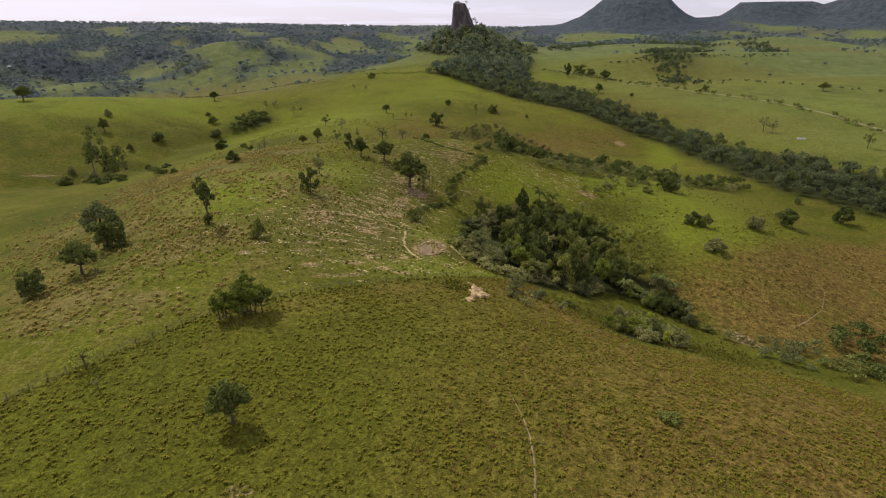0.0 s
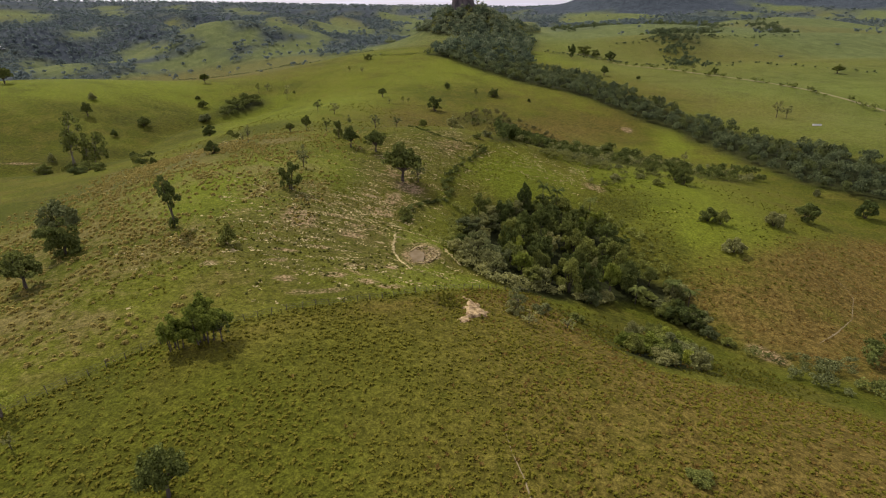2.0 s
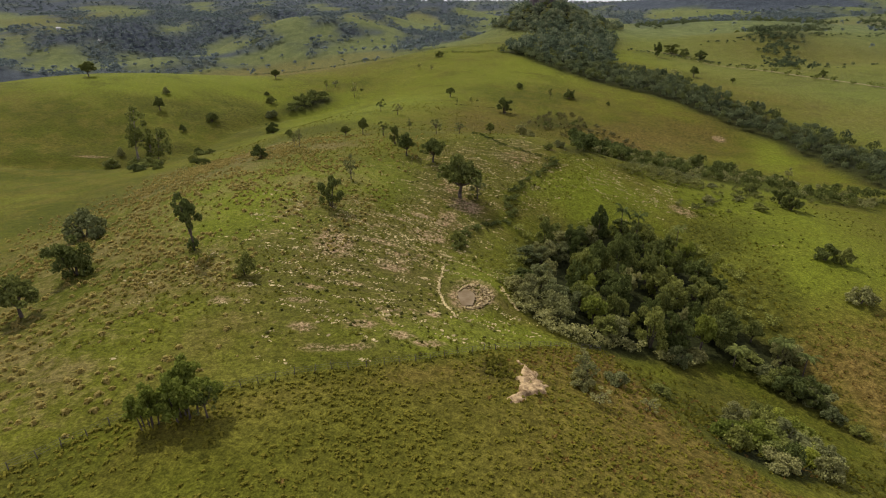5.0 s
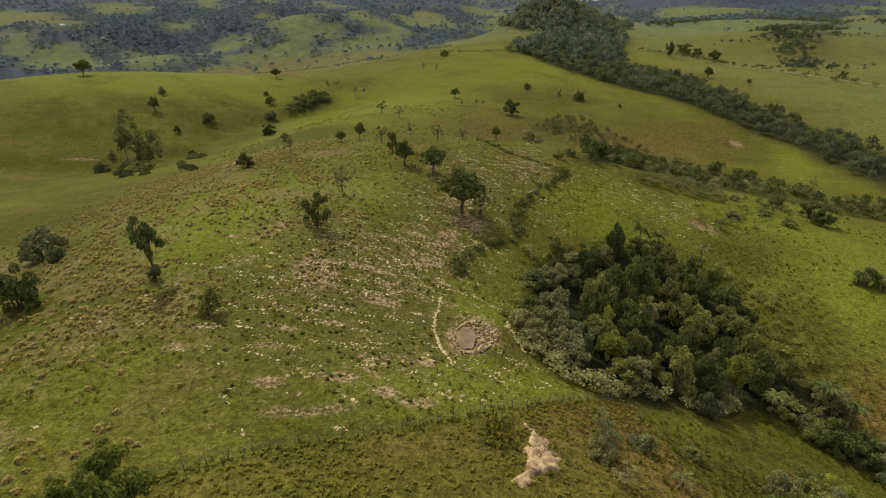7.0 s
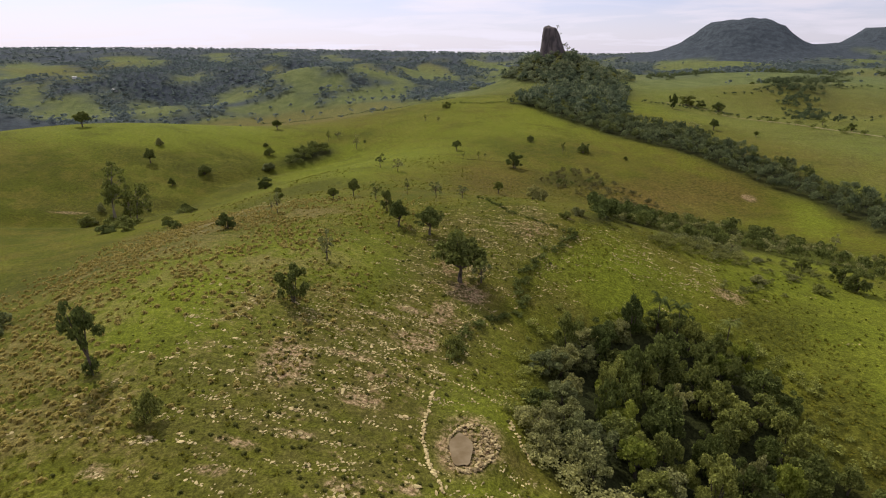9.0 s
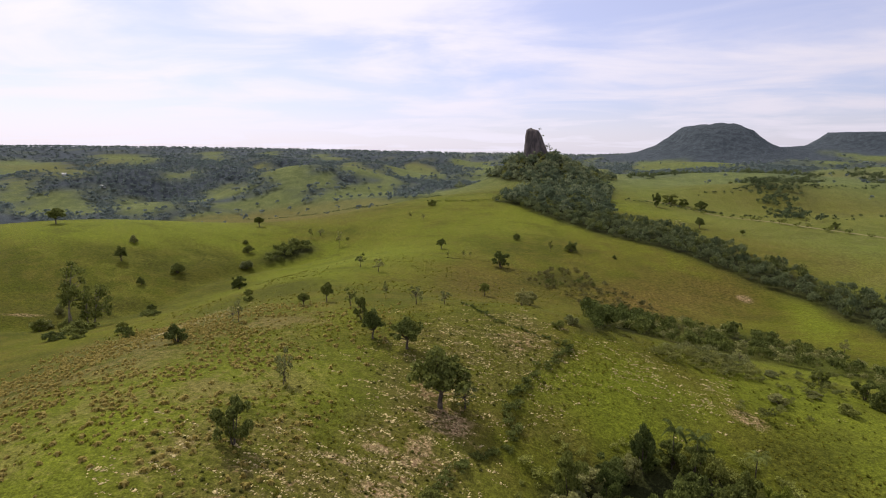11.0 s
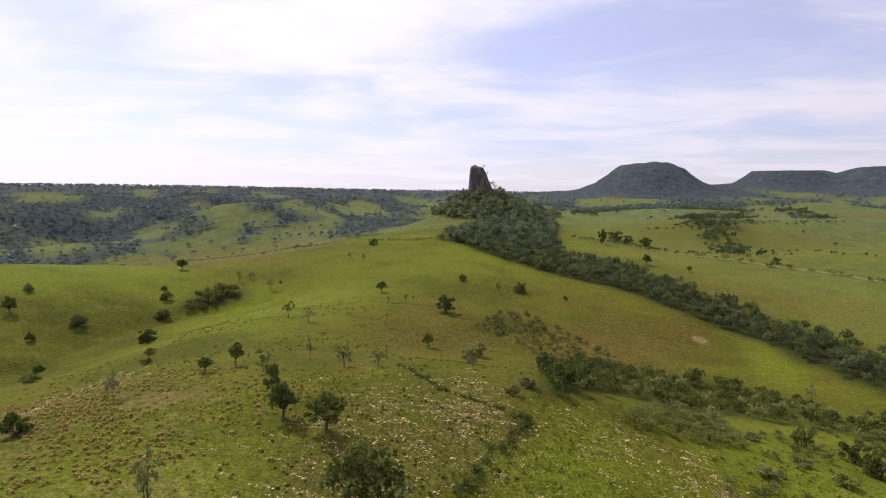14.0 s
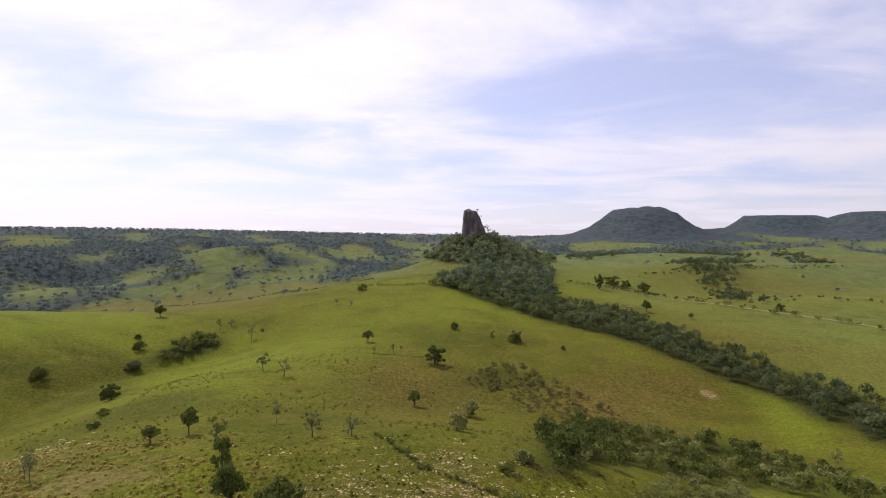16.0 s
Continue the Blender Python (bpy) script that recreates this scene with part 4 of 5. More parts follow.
RIDGE_TREES = [
    ("sparse", "mid", -173.6, 496, 8.6, 4.5), ("sparse", "grey", -167.7, 502, 6.2, 7), ("sparse", "grey", -143.5, 477, 12, 6), ("bush", "dark", -141, 489, 3.1, 2.4), ("sparse", "dark", -84.7, 345.8, 7.7, 6),
    ("sparse", "grey", -72.7, 336, 6.5, 7.4), ("round", "mid", -66.4, 253, 7.1, 4.2), ("round", "mid", -71, 245.4, 4.8, 4.4), ("sparse", "dark", -55.5, 244.5, 6.2, 4.6), ("thick", "dark", -47.1, 229, 7.5, 4.2),
    ("sparse", "grey", -50, 265.8, 6.2, 2.4), ("sparse", "grey", -35.5, 248.2, 6.2, 5.4), ("sparse", "grey", -26.5, 247.6, 4.4, 4.8), ("round", "dark", -57.3, 425, 7.0, 7.0), ("sparse", "mid", -101, 531, 6, 4.6),
    ("sparse", "grey", -88.3, 522, 5.4, 4.4)]
FAR_RIDGE_TREES = [
    ("bush", "dark", -91.6, 577, 6.4, 8.4), ("sparse", "mid", -48.8, 398, 4.1, 2.6), ("sparse", "mid", -40.2, 403, 4.8, 3), ("sparse", "mid", -37, 408.7, 3, 3), ("thick", "dark", -17.8, 392, 10, 10.5),
    ("round", "mid", -20.8, 323, 6.4, 5.4), ("thick", "grey", -3.5, 262, 6.2, 5.0), ("bush", "dark", -11.7, 464, 5.4, 6), ("sparse", "mid", 10.5, 437.5, 8, 4), ("thick", "dark", 23.7, 445, 7.2, 9.2), ("bush", "dark", 50, 437.6, 3.2, 3),
    ("round", "dark", -348, 440, 12.5, 13), ("round", "dark", -230, 521, 9.4, 9.2), ("round", "dark", -257.4, 393, 9.5, 8.4), ("bush", "grey", -270.4, 421.8, 7, 6)]
LEFT_TREES = [
    ("bush", "dark", -221.2, 396.2, 7.8, 9.6), ("bush", "dark", -228.2, 372, 6, 5), ("bush", "dark", -202, 344.6, 4.6, 5), ("thick", "dark", -160, 362, 8.2, 8.6), ("bush", "mid", -150, 262, 4.2, 5),
    ("bush", "mid", -143, 254, 3.6, 6), ("bush", "dark", -166, 300, 3.6, 6), ("bush", "mid", -205, 455, 7, 9), ("bush", "dark", -215, 470, 4, 5), ("bush", "mid", -120, 300, 3, 4), ("bush", "mid", -185, 320, 3.2, 8), ("bush", "grey", -194, 432, 8, 10), ("bush", "dark", -203, 347, 4.4, 5), ("bush", "dark", -131, 242, 3.4, 4.2), ("bush", "mid", -109, 280, 3.0, 4.0), ("bush", "dark", -179, 261, 4.2, 9), ("bush", "mid", -167, 259, 4.4, 8),
    ("sparse", "grey", -81, 224, 7.0, 3.2), ("sparse", "grey", -49, 185, 7.4, 4.6)]
RIGHT_TREES = [
    ("round", "dark", 132, 558, 9, 8.4), ("round", "dark", 158, 538.5, 4.7, 4.6), ("sparse", "grey", 116.7, 556, 6.3, 11), ("thick", "dark", 119.4, 663, 15, 8.9), ("thick", "dark", 138.5, 690, 11, 17), ("thick", "dark", 150.5, 684, 8.8, 11.4),
    ("thick", "dark", 165, 674, 9.6, 14), ("bush", "dark", 259, 886, 6, 9), ("sparse", "mid", 227.6, 596, 7, 7), ("thick", "mid", 240, 574, 6.7, 7.5), ("sparse", "mid", 206, 594, 5, 4.4)]
GULLY_BUSHES = [
    ("bush", "grey", 12, 113, 3.4, 4.2), ("sparse", "grey", 14.5, 109, 2.8, 4.0), ("bush", "grey", 18.5, 119.5, 3.0, 4.4), ("thick", "dark", 57, 141, 6.2, 8.0), ("bush", "dark", 61, 139.5, 5.6, 7.0), ("bush", "mid", 53.5, 142.5, 4.6, 5.0), ("bush", "grey", 62.5, 134.2, 3.8, 4.6), ("bush", "mid", 66, 131, 2.6, 4.0), ("sparse", "grey", 12.6, 114.2, 5.2, 5.0), ("sparse", "grey", 12.8, 119, 4.4, 4.0), ("sparse", "grey", 23, 113, 2.4, 3.6), ("bush", "mid", 27, 123, 2.4, 4.0)]
RIGHT_BUSHES = [
    ("thick", "dark", 93.6, 242.2, 8.4, 8.0), ("thick", "dark", 133.3, 219.3, 7.6, 9.6), ("bush", "grey", 112.5, 204, 7.4, 8.2), ("bush", "dark", 86, 197.6, 6.0, 6.4), ("bush", "mid", 90, 196.2, 6.4, 5.4),
    ("thick", "dark", 169.4, 238.6, 8.2, 9), ("bush", "grey", 162.5, 262, 4.3, 3.4), ("bush", "grey", 85.3, 175.6, 5.4, 7.6), ("sparse", "grey", 218.4, 412, 12, 8.6), ("sparse", "grey", 222.5, 407, 10, 6.5),
    ("round", "mid", 352, 571, 8.5, 11), ("sparse", "mid", 253.5, 353, 10.5, 9), ("bush", "mid", 31.7, 69, 1.6, 3.6), ("bush", "mid", -14.9, 161.4, 4.2, 4.6), ("thick", "dark", 85, 258, 5.2, 5.6), ("sparse", "grey", 125, 323, 7, 5), ("bush", "grey", 62, 230, 3.2, 5.0), ("bush", "mid", 80, 233, 3.4, 5.4), ("sparse", "grey", 65, 266, 4.2, 4.4), ("bush", "grey", 69, 252, 2.6, 4.4),
    ("bush", "grey", 11, 242, 3.4, 4.6), ("bush", "mid", 7, 236, 2.6, 4.0), ("thick", "grey", -1, 320, 6.4, 6.6), ("thick", "dark", 93, 250, 6.4, 7.0), ("bush", "grey", 75, 240, 2.2, 4.0)]
WORDS = {"round": "round-crowned tree", "thick": "dense bushy tree", "sparse": "thin open tree", "forked": "tall forked tree",
         "tall": "tall feathery pale-stemmed tree", "bush": "low dense bush", "stems": "many-stemmed leafy tree", "palm": "feathery palm"}
TONE = {"dark": "dark green", "mid": "olive green", "light": "light green", "grey": "grey-green"}
for rows, place in ((HILL_TREES, "on the stony hilltop"), (SLOPE_TREES, "on the tussock slope"), (RIDGE_TREES, "along the pasture ridge"), (FAR_RIDGE_TREES, "on the open far pasture"),
                    (LEFT_TREES, "in the grassy hollow"), (RIGHT_TREES, "beside the dirt road"), (GULLY_BUSHES, "beside the gully thicket"), (RIGHT_BUSHES, "on the green valley side")):
    for kind, leaf, tx, ty, th, tw in rows:
        bush = kind == "bush"
        plant(kind, leaf, tx, ty, th, tw, f"{TONE[leaf]} {WORDS[kind]} {place}", "bush" if bush else "tree", "", "bush" if bush else "tree")


# ---- the thicket in the gully ----
def build_thicket():
    rng = np.random.default_rng(5)
    xs, ys = spread_points(rng, lambda x, y: (poly_dist(THICKET, x, y) < -1.4).astype(float), -5, 68, 128, 205, 5.7)
    gaps = ((21, 183), (25, 170), (31, 161), (38, 159), (30.5, 169), (14, 174), (42, 154))
    for x, y in zip(xs, ys):
        if min(math.hypot(x - gx, y - gy) for gx, gy in gaps) < 3.3:
            continue
        d = -float(poly_dist(THICKET, np.array([x]), np.array([y]))[0])
        edge = d < 5.5
        west = poly_dist(THICKET, np.array([x - 13.0]), np.array([y - 10.0]))[0] > 0
        grey = (west and y < 180 and rng.uniform() < 0.8) or rng.uniform() < 0.08
        leaf = "grey" if grey else ("light" if rng.uniform() < 0.10 else ("mid" if rng.uniform() < 0.6 else "dark"))
        h = rng.uniform(3.2, 6.0) if edge else rng.uniform(5.4, 11.0)
        if grey and west:
            h = rng.uniform(3.4, 4.6) + 0.22 * d
        kind = "bush" if edge and rng.uniform() < 0.5 else ("thick" if rng.uniform() < 0.6 else "round")
        plant(kind, leaf, x, y, h, rng.uniform(4.6, 7.8), f"{TONE[leaf]} {'bushy' if kind == 'bush' else 'leafy'} tree crowded into the gully thicket", "thicket_tree", "trees of the gully thicket")


build_thicket()
for px_, py_, ph_ in ((47.7, 146.5, 5.6), (58.2, 150.2, 6.5), (28.7, 196.0, 10.5), (45.2, 197.5, 7.0), (33.5, 197, 9.0), (62, 147, 6.2)):
    plant("palm", "dark", px_, py_, ph_, 5.2, "feathery dark green palm rising from the gully thicket", "palm", "palms of the gully thicket", "palm tree")


def build_south_bushes():
    rng = np.random.default_rng(15)
    xs, ys = spread_points(rng, lambda x, y: (poly_dist(SOUTH_BUSH, x, y) < -1.2).astype(float), 28, 60, 104, 132, 4.2)
    for x, y in zip(xs, ys):
        leaf = ("mid", "light", "mid", "grey", "mid")[rng.integers(0, 5)]
        plant("bush" if rng.uniform() < 0.6 else "thick", leaf, x, y, rng.uniform(3.0, 5.6), rng.uniform(4.4, 7.0), f"{TONE[leaf]} low bush in the gully clump", "gully_bush", "bushes of the gully clump", "bush")


build_south_bushes()
SHAPES_NEAR = [copse_shape(s, 300, 0.45) for s in (1, 2, 3)]
SHAPES_MID = [crown_shape(s, 110, 0.66) for s in (4, 5)] + [copse_shape(s, 110, 0.66, 1.0, 0.9) for s in (16, 20, 22)]
SHAPES_CROWN = [crown_shape(17, 190, 0.48)] + [copse_shape(s, 190, 0.48, 1.1, 0.9) for s in (1, 2, 3, 19)]
SHAPES_HEDGE = [copse_shape(s, 60, 0.8, 1.1, 0.9) for s in (10, 11, 12)]
SHAPES_FAR = [copse_shape(s, 26, 1.3, 1.0, 0.8) for s in (7, 8, 9)]
SHAPES_TINY = [crown_shape(s, 24, 1.7) for s in (13, 14, 15)]
SHAPES_LOW = [copse_shape(s, 300, 0.36, 1.1, 0.9) for s in (10, 11, 12)]


def outline_wood(name, label, poly, gap, shapes, lo, hi, material, seed, share=1.0, wide=1.0):
    p = np.asarray(poly)
    xs, ys = spread_points(np.random.default_rng(seed), lambda x, y: share * (poly_dist(poly, x + 2.5 * wave(x, y, 9), y + 2.5 * wave(y, x, 8)) < 0), p[:, 0].min(), p[:, 0].max(), p[:, 1].min(), p[:, 1].max(), gap)
    return wood(name, label, xs, ys, shapes, lo, hi, material, seed, wide)


outline_wood("valley_wood", "dark green strip of crowded trees along the valley stream", VALLEY_WOOD, 6.0, SHAPES_CROWN, 4, 10, M_LEAF_WOOD, 31, 1.0, 0.78)
outline_wood("valley_thicket", "olive trees mixed through the valley wood", VALLEY_WOOD, 10.0, SHAPES_CROWN, 4, 10, M_LEAF_OLIVE, 30, 0.8, 0.75)
outline_wood("grey_valley_trees", "grey-green trees standing in the valley wood", VALLEY_WOOD, 15.0, SHAPES_CROWN, 5, 11, M_LEAF_GREY, 29, 0.3, 0.7)
outline_wood("tall_valley_trees", "taller trees standing above the valley wood", VALLEY_WOOD, 18.0, SHAPES_CROWN, 10, 14, M_LEAF_WOOD, 72, 0.5, 0.5)
outline_wood("hollow_wood", "small dark green clump of trees in the hollow", CLUMP, 5.0, SHAPES_NEAR, 5, 9, M_LEAF_DARK, 32)
outline_wood("scrub", "dark olive scrub of bushes on the ridge's flank", SCRUB, 4.2, SHAPES_LOW, 2.0, 7.5, M_LEAF_BROWN, 33, 0.55, 0.8)
outline_wood("green_scrub", "dark green bushes mixed through the ridge scrub", SCRUB, 5.6, SHAPES_LOW, 1.6, 6.0, M_LEAF_DARK, 58, 0.5, 0.9)
outline_wood("grey_scrub", "brown bare-looking bushes thinly spread below the ridge scrub", THIN_SCRUB, 4.2, SHAPES_LOW, 1.2, 4.2, M_LEAF_BROWN, 34, 0.6, 1.2)
outline_wood("ditch_head_wood", "dark green trees crowded at the ditch's head", DITCH_HEAD, 4.8, SHAPES_NEAR, 4.0, 9.5, M_LEAF_DARK, 57, 0.85, 0.8)
outline_wood("ditch_wood", "dark green trees crowded along the ditch", DITCH_WOOD, 6.6, SHAPES_NEAR, 3.5, 8.5, M_LEAF_DARK, 53, 0.6, 0.8)
outline_wood("ditch_bushes", "olive bushes mixed through the ditch trees", DITCH_WOOD, 5.2, SHAPES_LOW, 2.0, 6.0, M_LEAF_MID, 54, 0.45, 0.9)
outline_wood("grey_ditch_bushes", "grey-green bushes mixed through the ditch trees", DITCH_WOOD, 6.0, SHAPES_LOW, 2.4, 6.0, M_LEAF_GREY, 55, 0.5, 0.9)
outline_wood("near_scrub", "low grey-green brush at the stony field's foot", [(32, 236), (41, 250), (54, 260), (63, 255), (66, 246), (48, 237), (36, 233)], 2.6, SHAPES_LOW, 1.6, 3.8, M_LEAF_OLIVE, 35, 0.8, 1.2)
outline_wood("grey_near_scrub", "grey twiggy brush at the stony field's foot", [(35, 244), (43, 259), (58, 276), (72, 272), (67, 254), (51, 240)], 3.4, SHAPES_LOW, 1.6, 3.6, M_LEAF_GREY, 78, 0.7, 1.2)
outline_wood("gully_brush", "olive brush along the wet gully", [(62, 128), (72, 120), (84, 112), (100, 100), (120, 88), (128, 96), (110, 110), (94, 120), (78, 128)], 3.8, SHAPES_LOW, 1.6, 3.8, M_LEAF_OLIVE, 36, 0.5, 1.3)
outline_wood("gully_bushes", "dark olive bushes along the wet gully", [(80, 112), (98, 100), (118, 90), (126, 98), (108, 110), (92, 118)], 5.5, SHAPES_LOW, 3.0, 5.4, M_LEAF_DARK, 37, 0.7, 1.4)
outline_wood("stream_bushes", "grey-green bushes beside the wet gully", [(71, 117), (80, 128), (90, 131), (93, 125), (86, 112), (77, 108)], 3.6, SHAPES_LOW, 2.2, 5.0, M_LEAF_GREY, 76, 0.7, 1.1)
outline_wood("stream_trees", "dark green bushy trees beside the wet gully", [(95, 128), (105, 138), (117, 142), (126, 140), (110, 122), (97, 108), (88, 112)], 4.4, SHAPES_NEAR, 3.6, 6.6, M_LEAF_DARK, 77, 0.75, 1.0)
outline_wood("slope_brush", "thin brush and saplings down the valley side", [(52, 214), (60, 220), (84, 240), (110, 262), (140, 285), (120, 292), (90, 270), (64, 246), (50, 228)], 6.0, SHAPES_LOW, 1.2, 3.8, M_LEAF_OLIVE, 38, 0.5, 1.2)
outline_wood("thicket_fringe", "low leafy fringe round the gully thicket", [(-4, 146), (-4, 168), (-3, 184), (6, 195), (20, 203), (38, 206), (54, 202), (60, 188), (60, 172), (64, 160), (56, 160), (52, 186), (46, 196), (20, 196), (2, 180), (2, 150)], 2.8, SHAPES_LOW, 1.2, 3.4, M_LEAF_MID, 39, 0.6, 1.3)


outline_wood("grey_fringe", "low grey-green bushes banked against the gully thicket", [(-2, 150), (-1, 138), (4, 132.5), (14, 130.5), (22, 133), (32, 137), (40, 139), (38, 143), (30, 141), (20, 138), (10, 138), (4, 142), (2, 152)], 2.7, SHAPES_LOW, 2.0, 4.2, M_LEAF_GREY, 56, 0.85, 1.3)


def line_points(line, gap):
    p = np.asarray(line, float)
    seg = np.hypot(*np.diff(p, axis=0).T)
    t = np.concatenate([[0], np.cumsum(seg)])
    s = np.arange(0, t[-1], gap)
    return np.interp(s, t, p[:, 0]), np.interp(s, t, p[:, 1])


def hedge(name, label, line, gap, lo, hi, material, seed, jitter=0.8, wide=1.3):
    rng = np.random.default_rng(seed)
    xs, ys = line_points(line, gap)
    return wood(name, label, xs + rng.normal(size=len(xs)) * jitter, ys + rng.normal(size=len(ys)) * jitter, SHAPES_LOW if ys[0] < 260 else SHAPES_HEDGE, lo, hi, material, seed, wide, "hedge")


hedge("bank_hedge", "low olive hedge of shrubs on a field bank", [(-14, 158), (-13.8, 173), (-10.3, 180), (-3.2, 188.5), (-4, 198), (-3, 205), (3.5, 216), (9.5, 226.4), (6, 227)], 1.1, 1.0, 2.6, M_LEAF_DARK, 41)
hedge("ditch_hedge", "low dark line of shrubs across the stony field", [(9.7, 226.5), (6.5, 227.5), (-1.5, 229), (-8.9, 232), (-15, 239), (-22, 250)], 1.2, 0.7, 1.5, M_LEAF_DARK, 42, 0.4)
hedge("ridge_bank", "dark grassy bank across the pasture ridge", [(-52, 396), (-36, 398), (-23, 402), (-10, 403)], 1.3, 0.5, 1.1, M_LEAF_BROWN, 50, 0.4, 1.5)
hedge("crest_hedge", "dark hedge line along the ridge crest", [(-100, 604), (-75, 592), (-57, 588), (-37, 600)], 4, 1.5, 3.0, M_LEAF_DARK, 43, 0.8, 1.6)
hedge("lowland_hedge", "dark hedge between lowland fields", [(-420, 830), (-337, 839), (-253, 842), (-163, 775), (-110, 720)], 2.0, 1.0, 3.4, M_LEAF_WOOD, 44, 1.5, 1.2)
hedge("field_hedge", "dark hedge along the hillside field", [(95, 690), (140, 672), (180, 655), (226, 640), (280, 620)], 4, 1.5, 4.0, M_LEAF_WOOD, 45, 2.0, 1.2)
hedge("gully_line", "bushes along the drain between hillside fields", [(232, 620), (246, 680), (262, 760), (278, 850), (290, 920)], 1.9, 3.0, 9.0, M_LEAF_WOOD, 46, 9.0, 1.1)
hedge("hill_hedge", "dark bushes along the upper hillside field", [(180, 745), (240, 770), (300, 800), (380, 815), (460, 850)], 5, 2.0, 5.0, M_LEAF_WOOD, 48, 4.0, 1.1)
hedge("slope_hedge", "straggling bushes between the hillside pastures", [(230, 640), (300, 650), (340, 610), (400, 560), (440, 500)], 6, 1.5, 4.5, M_LEAF_WOOD, 49, 5.0, 1.1)
hedge("road_hedge", "bushes along the dirt road", [(150, 672), (190, 615), (220, 577), (254, 538), (279, 490), (292, 445), (308, 395), (332, 345)], 9, 3.0, 6.0, M_LEAF_DARK, 47, 3.0, 1.4)


# ---- woods of the far country ----
def far_woods():
    rng = np.random.default_rng(61)

    def neck(x, y):
        return (wood_share(x, y) > 0.5) & (np.hypot(x - NECK[0], y - NECK[1]) > 13)
    xs, ys = spread_points(rng, lambda x, y: neck(x, y).astype(float), -125, 150, 775, 1040, 7.0)
    sort = rng.uniform(size=len(xs)) + 0.25 * wave(xs, ys, 16)
    olive, grey = sort < 0.26, sort > 0.97
    wood("neck_hill_wood", "dark green wood that covers the rock tower's hill", xs[~olive & ~grey], ys[~olive & ~grey], SHAPES_MID, 5, 13, M_LEAF_NECK_HAZE, 62)
    wood("neck_hill_scrub", "olive trees among the rock tower hill's wood", xs[olive], ys[olive], SHAPES_MID, 4, 10, M_LEAF_OLIVE, 63)
    wood("neck_hill_grey_trees", "grey-green trees among the rock tower hill's wood", xs[grey], ys[grey], SHAPES_MID, 4, 9, M_LEAF_GREY, 68)
    outline_wood("saddle_wood", "dark green trees between ridge and rock tower", SADDLE, 7.6, SHAPES_MID, 5, 13, M_LEAF_NECK_HAZE, 64, 0.85)
    outline_wood("saddle_scrub", "olive trees mixed through the saddle wood", SADDLE, 11.5, SHAPES_MID, 4, 10, M_LEAF_OLIVE, 69, 0.7)
    xs, ys = spread_points(rng, lambda x, y: 0.45 * neck(x, y), -125, 150, 790, 1000, 17.0)
    wood("neck_hill_tall_trees", "taller trees standing above the rock tower hill's wood", xs, ys, SHAPES_MID, 12, 17, M_LEAF_NECK_HAZE, 70, 0.85)
    outline_wood("saddle_tall_trees", "taller trees standing above the saddle wood", SADDLE, 19.0, SHAPES_MID, 12, 17, M_LEAF_NECK_HAZE, 71, 0.5, 0.85)
    # nearer parts of the far country tree by tree, the rest as canopy clumps
    xs, ys = spread_points(rng, lambda x, y: wood_share(x, y) * (np.hypot(x - NECK[0], y - NECK[1]) > 120), -1900, 1300, 770, 1750, 13.5)
    near_east = (xs > 60) & (ys < 1250)
    wood("hillside_wood", "dark green trees along the hillside drains", xs[near_east], ys[near_east], SHAPES_MID, 5, 11, M_LEAF_WOOD, 75, 1.0)
    xs, ys = xs[~near_east], ys[~near_east]
    wood("country_woods", "woods on the rolling far country, tinted blue for haze", xs, ys, SHAPES_FAR, 6, 12, M_WOOD_HAZY, 65, 1.35)
    xs, ys = spread_points(rng, lambda x, y: 0.6 * wood_share(x, y) * (np.hypot(x, y) < 3250) * (np.hypot(x - 727, y - 2600) > 430) * (np.hypot(x - 1446, y - 2820) > 480) * (np.hypot(x - 1808, y - 2560) > 500), -2900, 2200, 1750, 3300, 25.0)
    wood("tableland_woods", "haze-tinted woods on the tableland slopes and flat-topped hills", xs, ys, SHAPES_TINY, 5, 10, M_WOOD_HAZY, 66, 1.7)
    # scattered trees on far fields
    xs, ys = spread_points(rng, lambda x, y: np.full(x.shape, 0.09) + 0.18 * np.clip(wave(x, y, 120), 0, 1) + 0.14 * (x < -200), -1300, 1300, 700, 1900, 40.0)
    off = (np.hypot(x_ := xs - NECK[0], ys - NECK[1]) > 140) & ~((abs(x_) < 170) & (ys < 800)) & (np.abs(x_) > 60)
    wood("field_trees", "scattered dark trees over the distant fields", xs[off], ys[off], SHAPES_FAR, 5, 11, M_WOOD_HAZY, 67, 1.1)


far_woods()


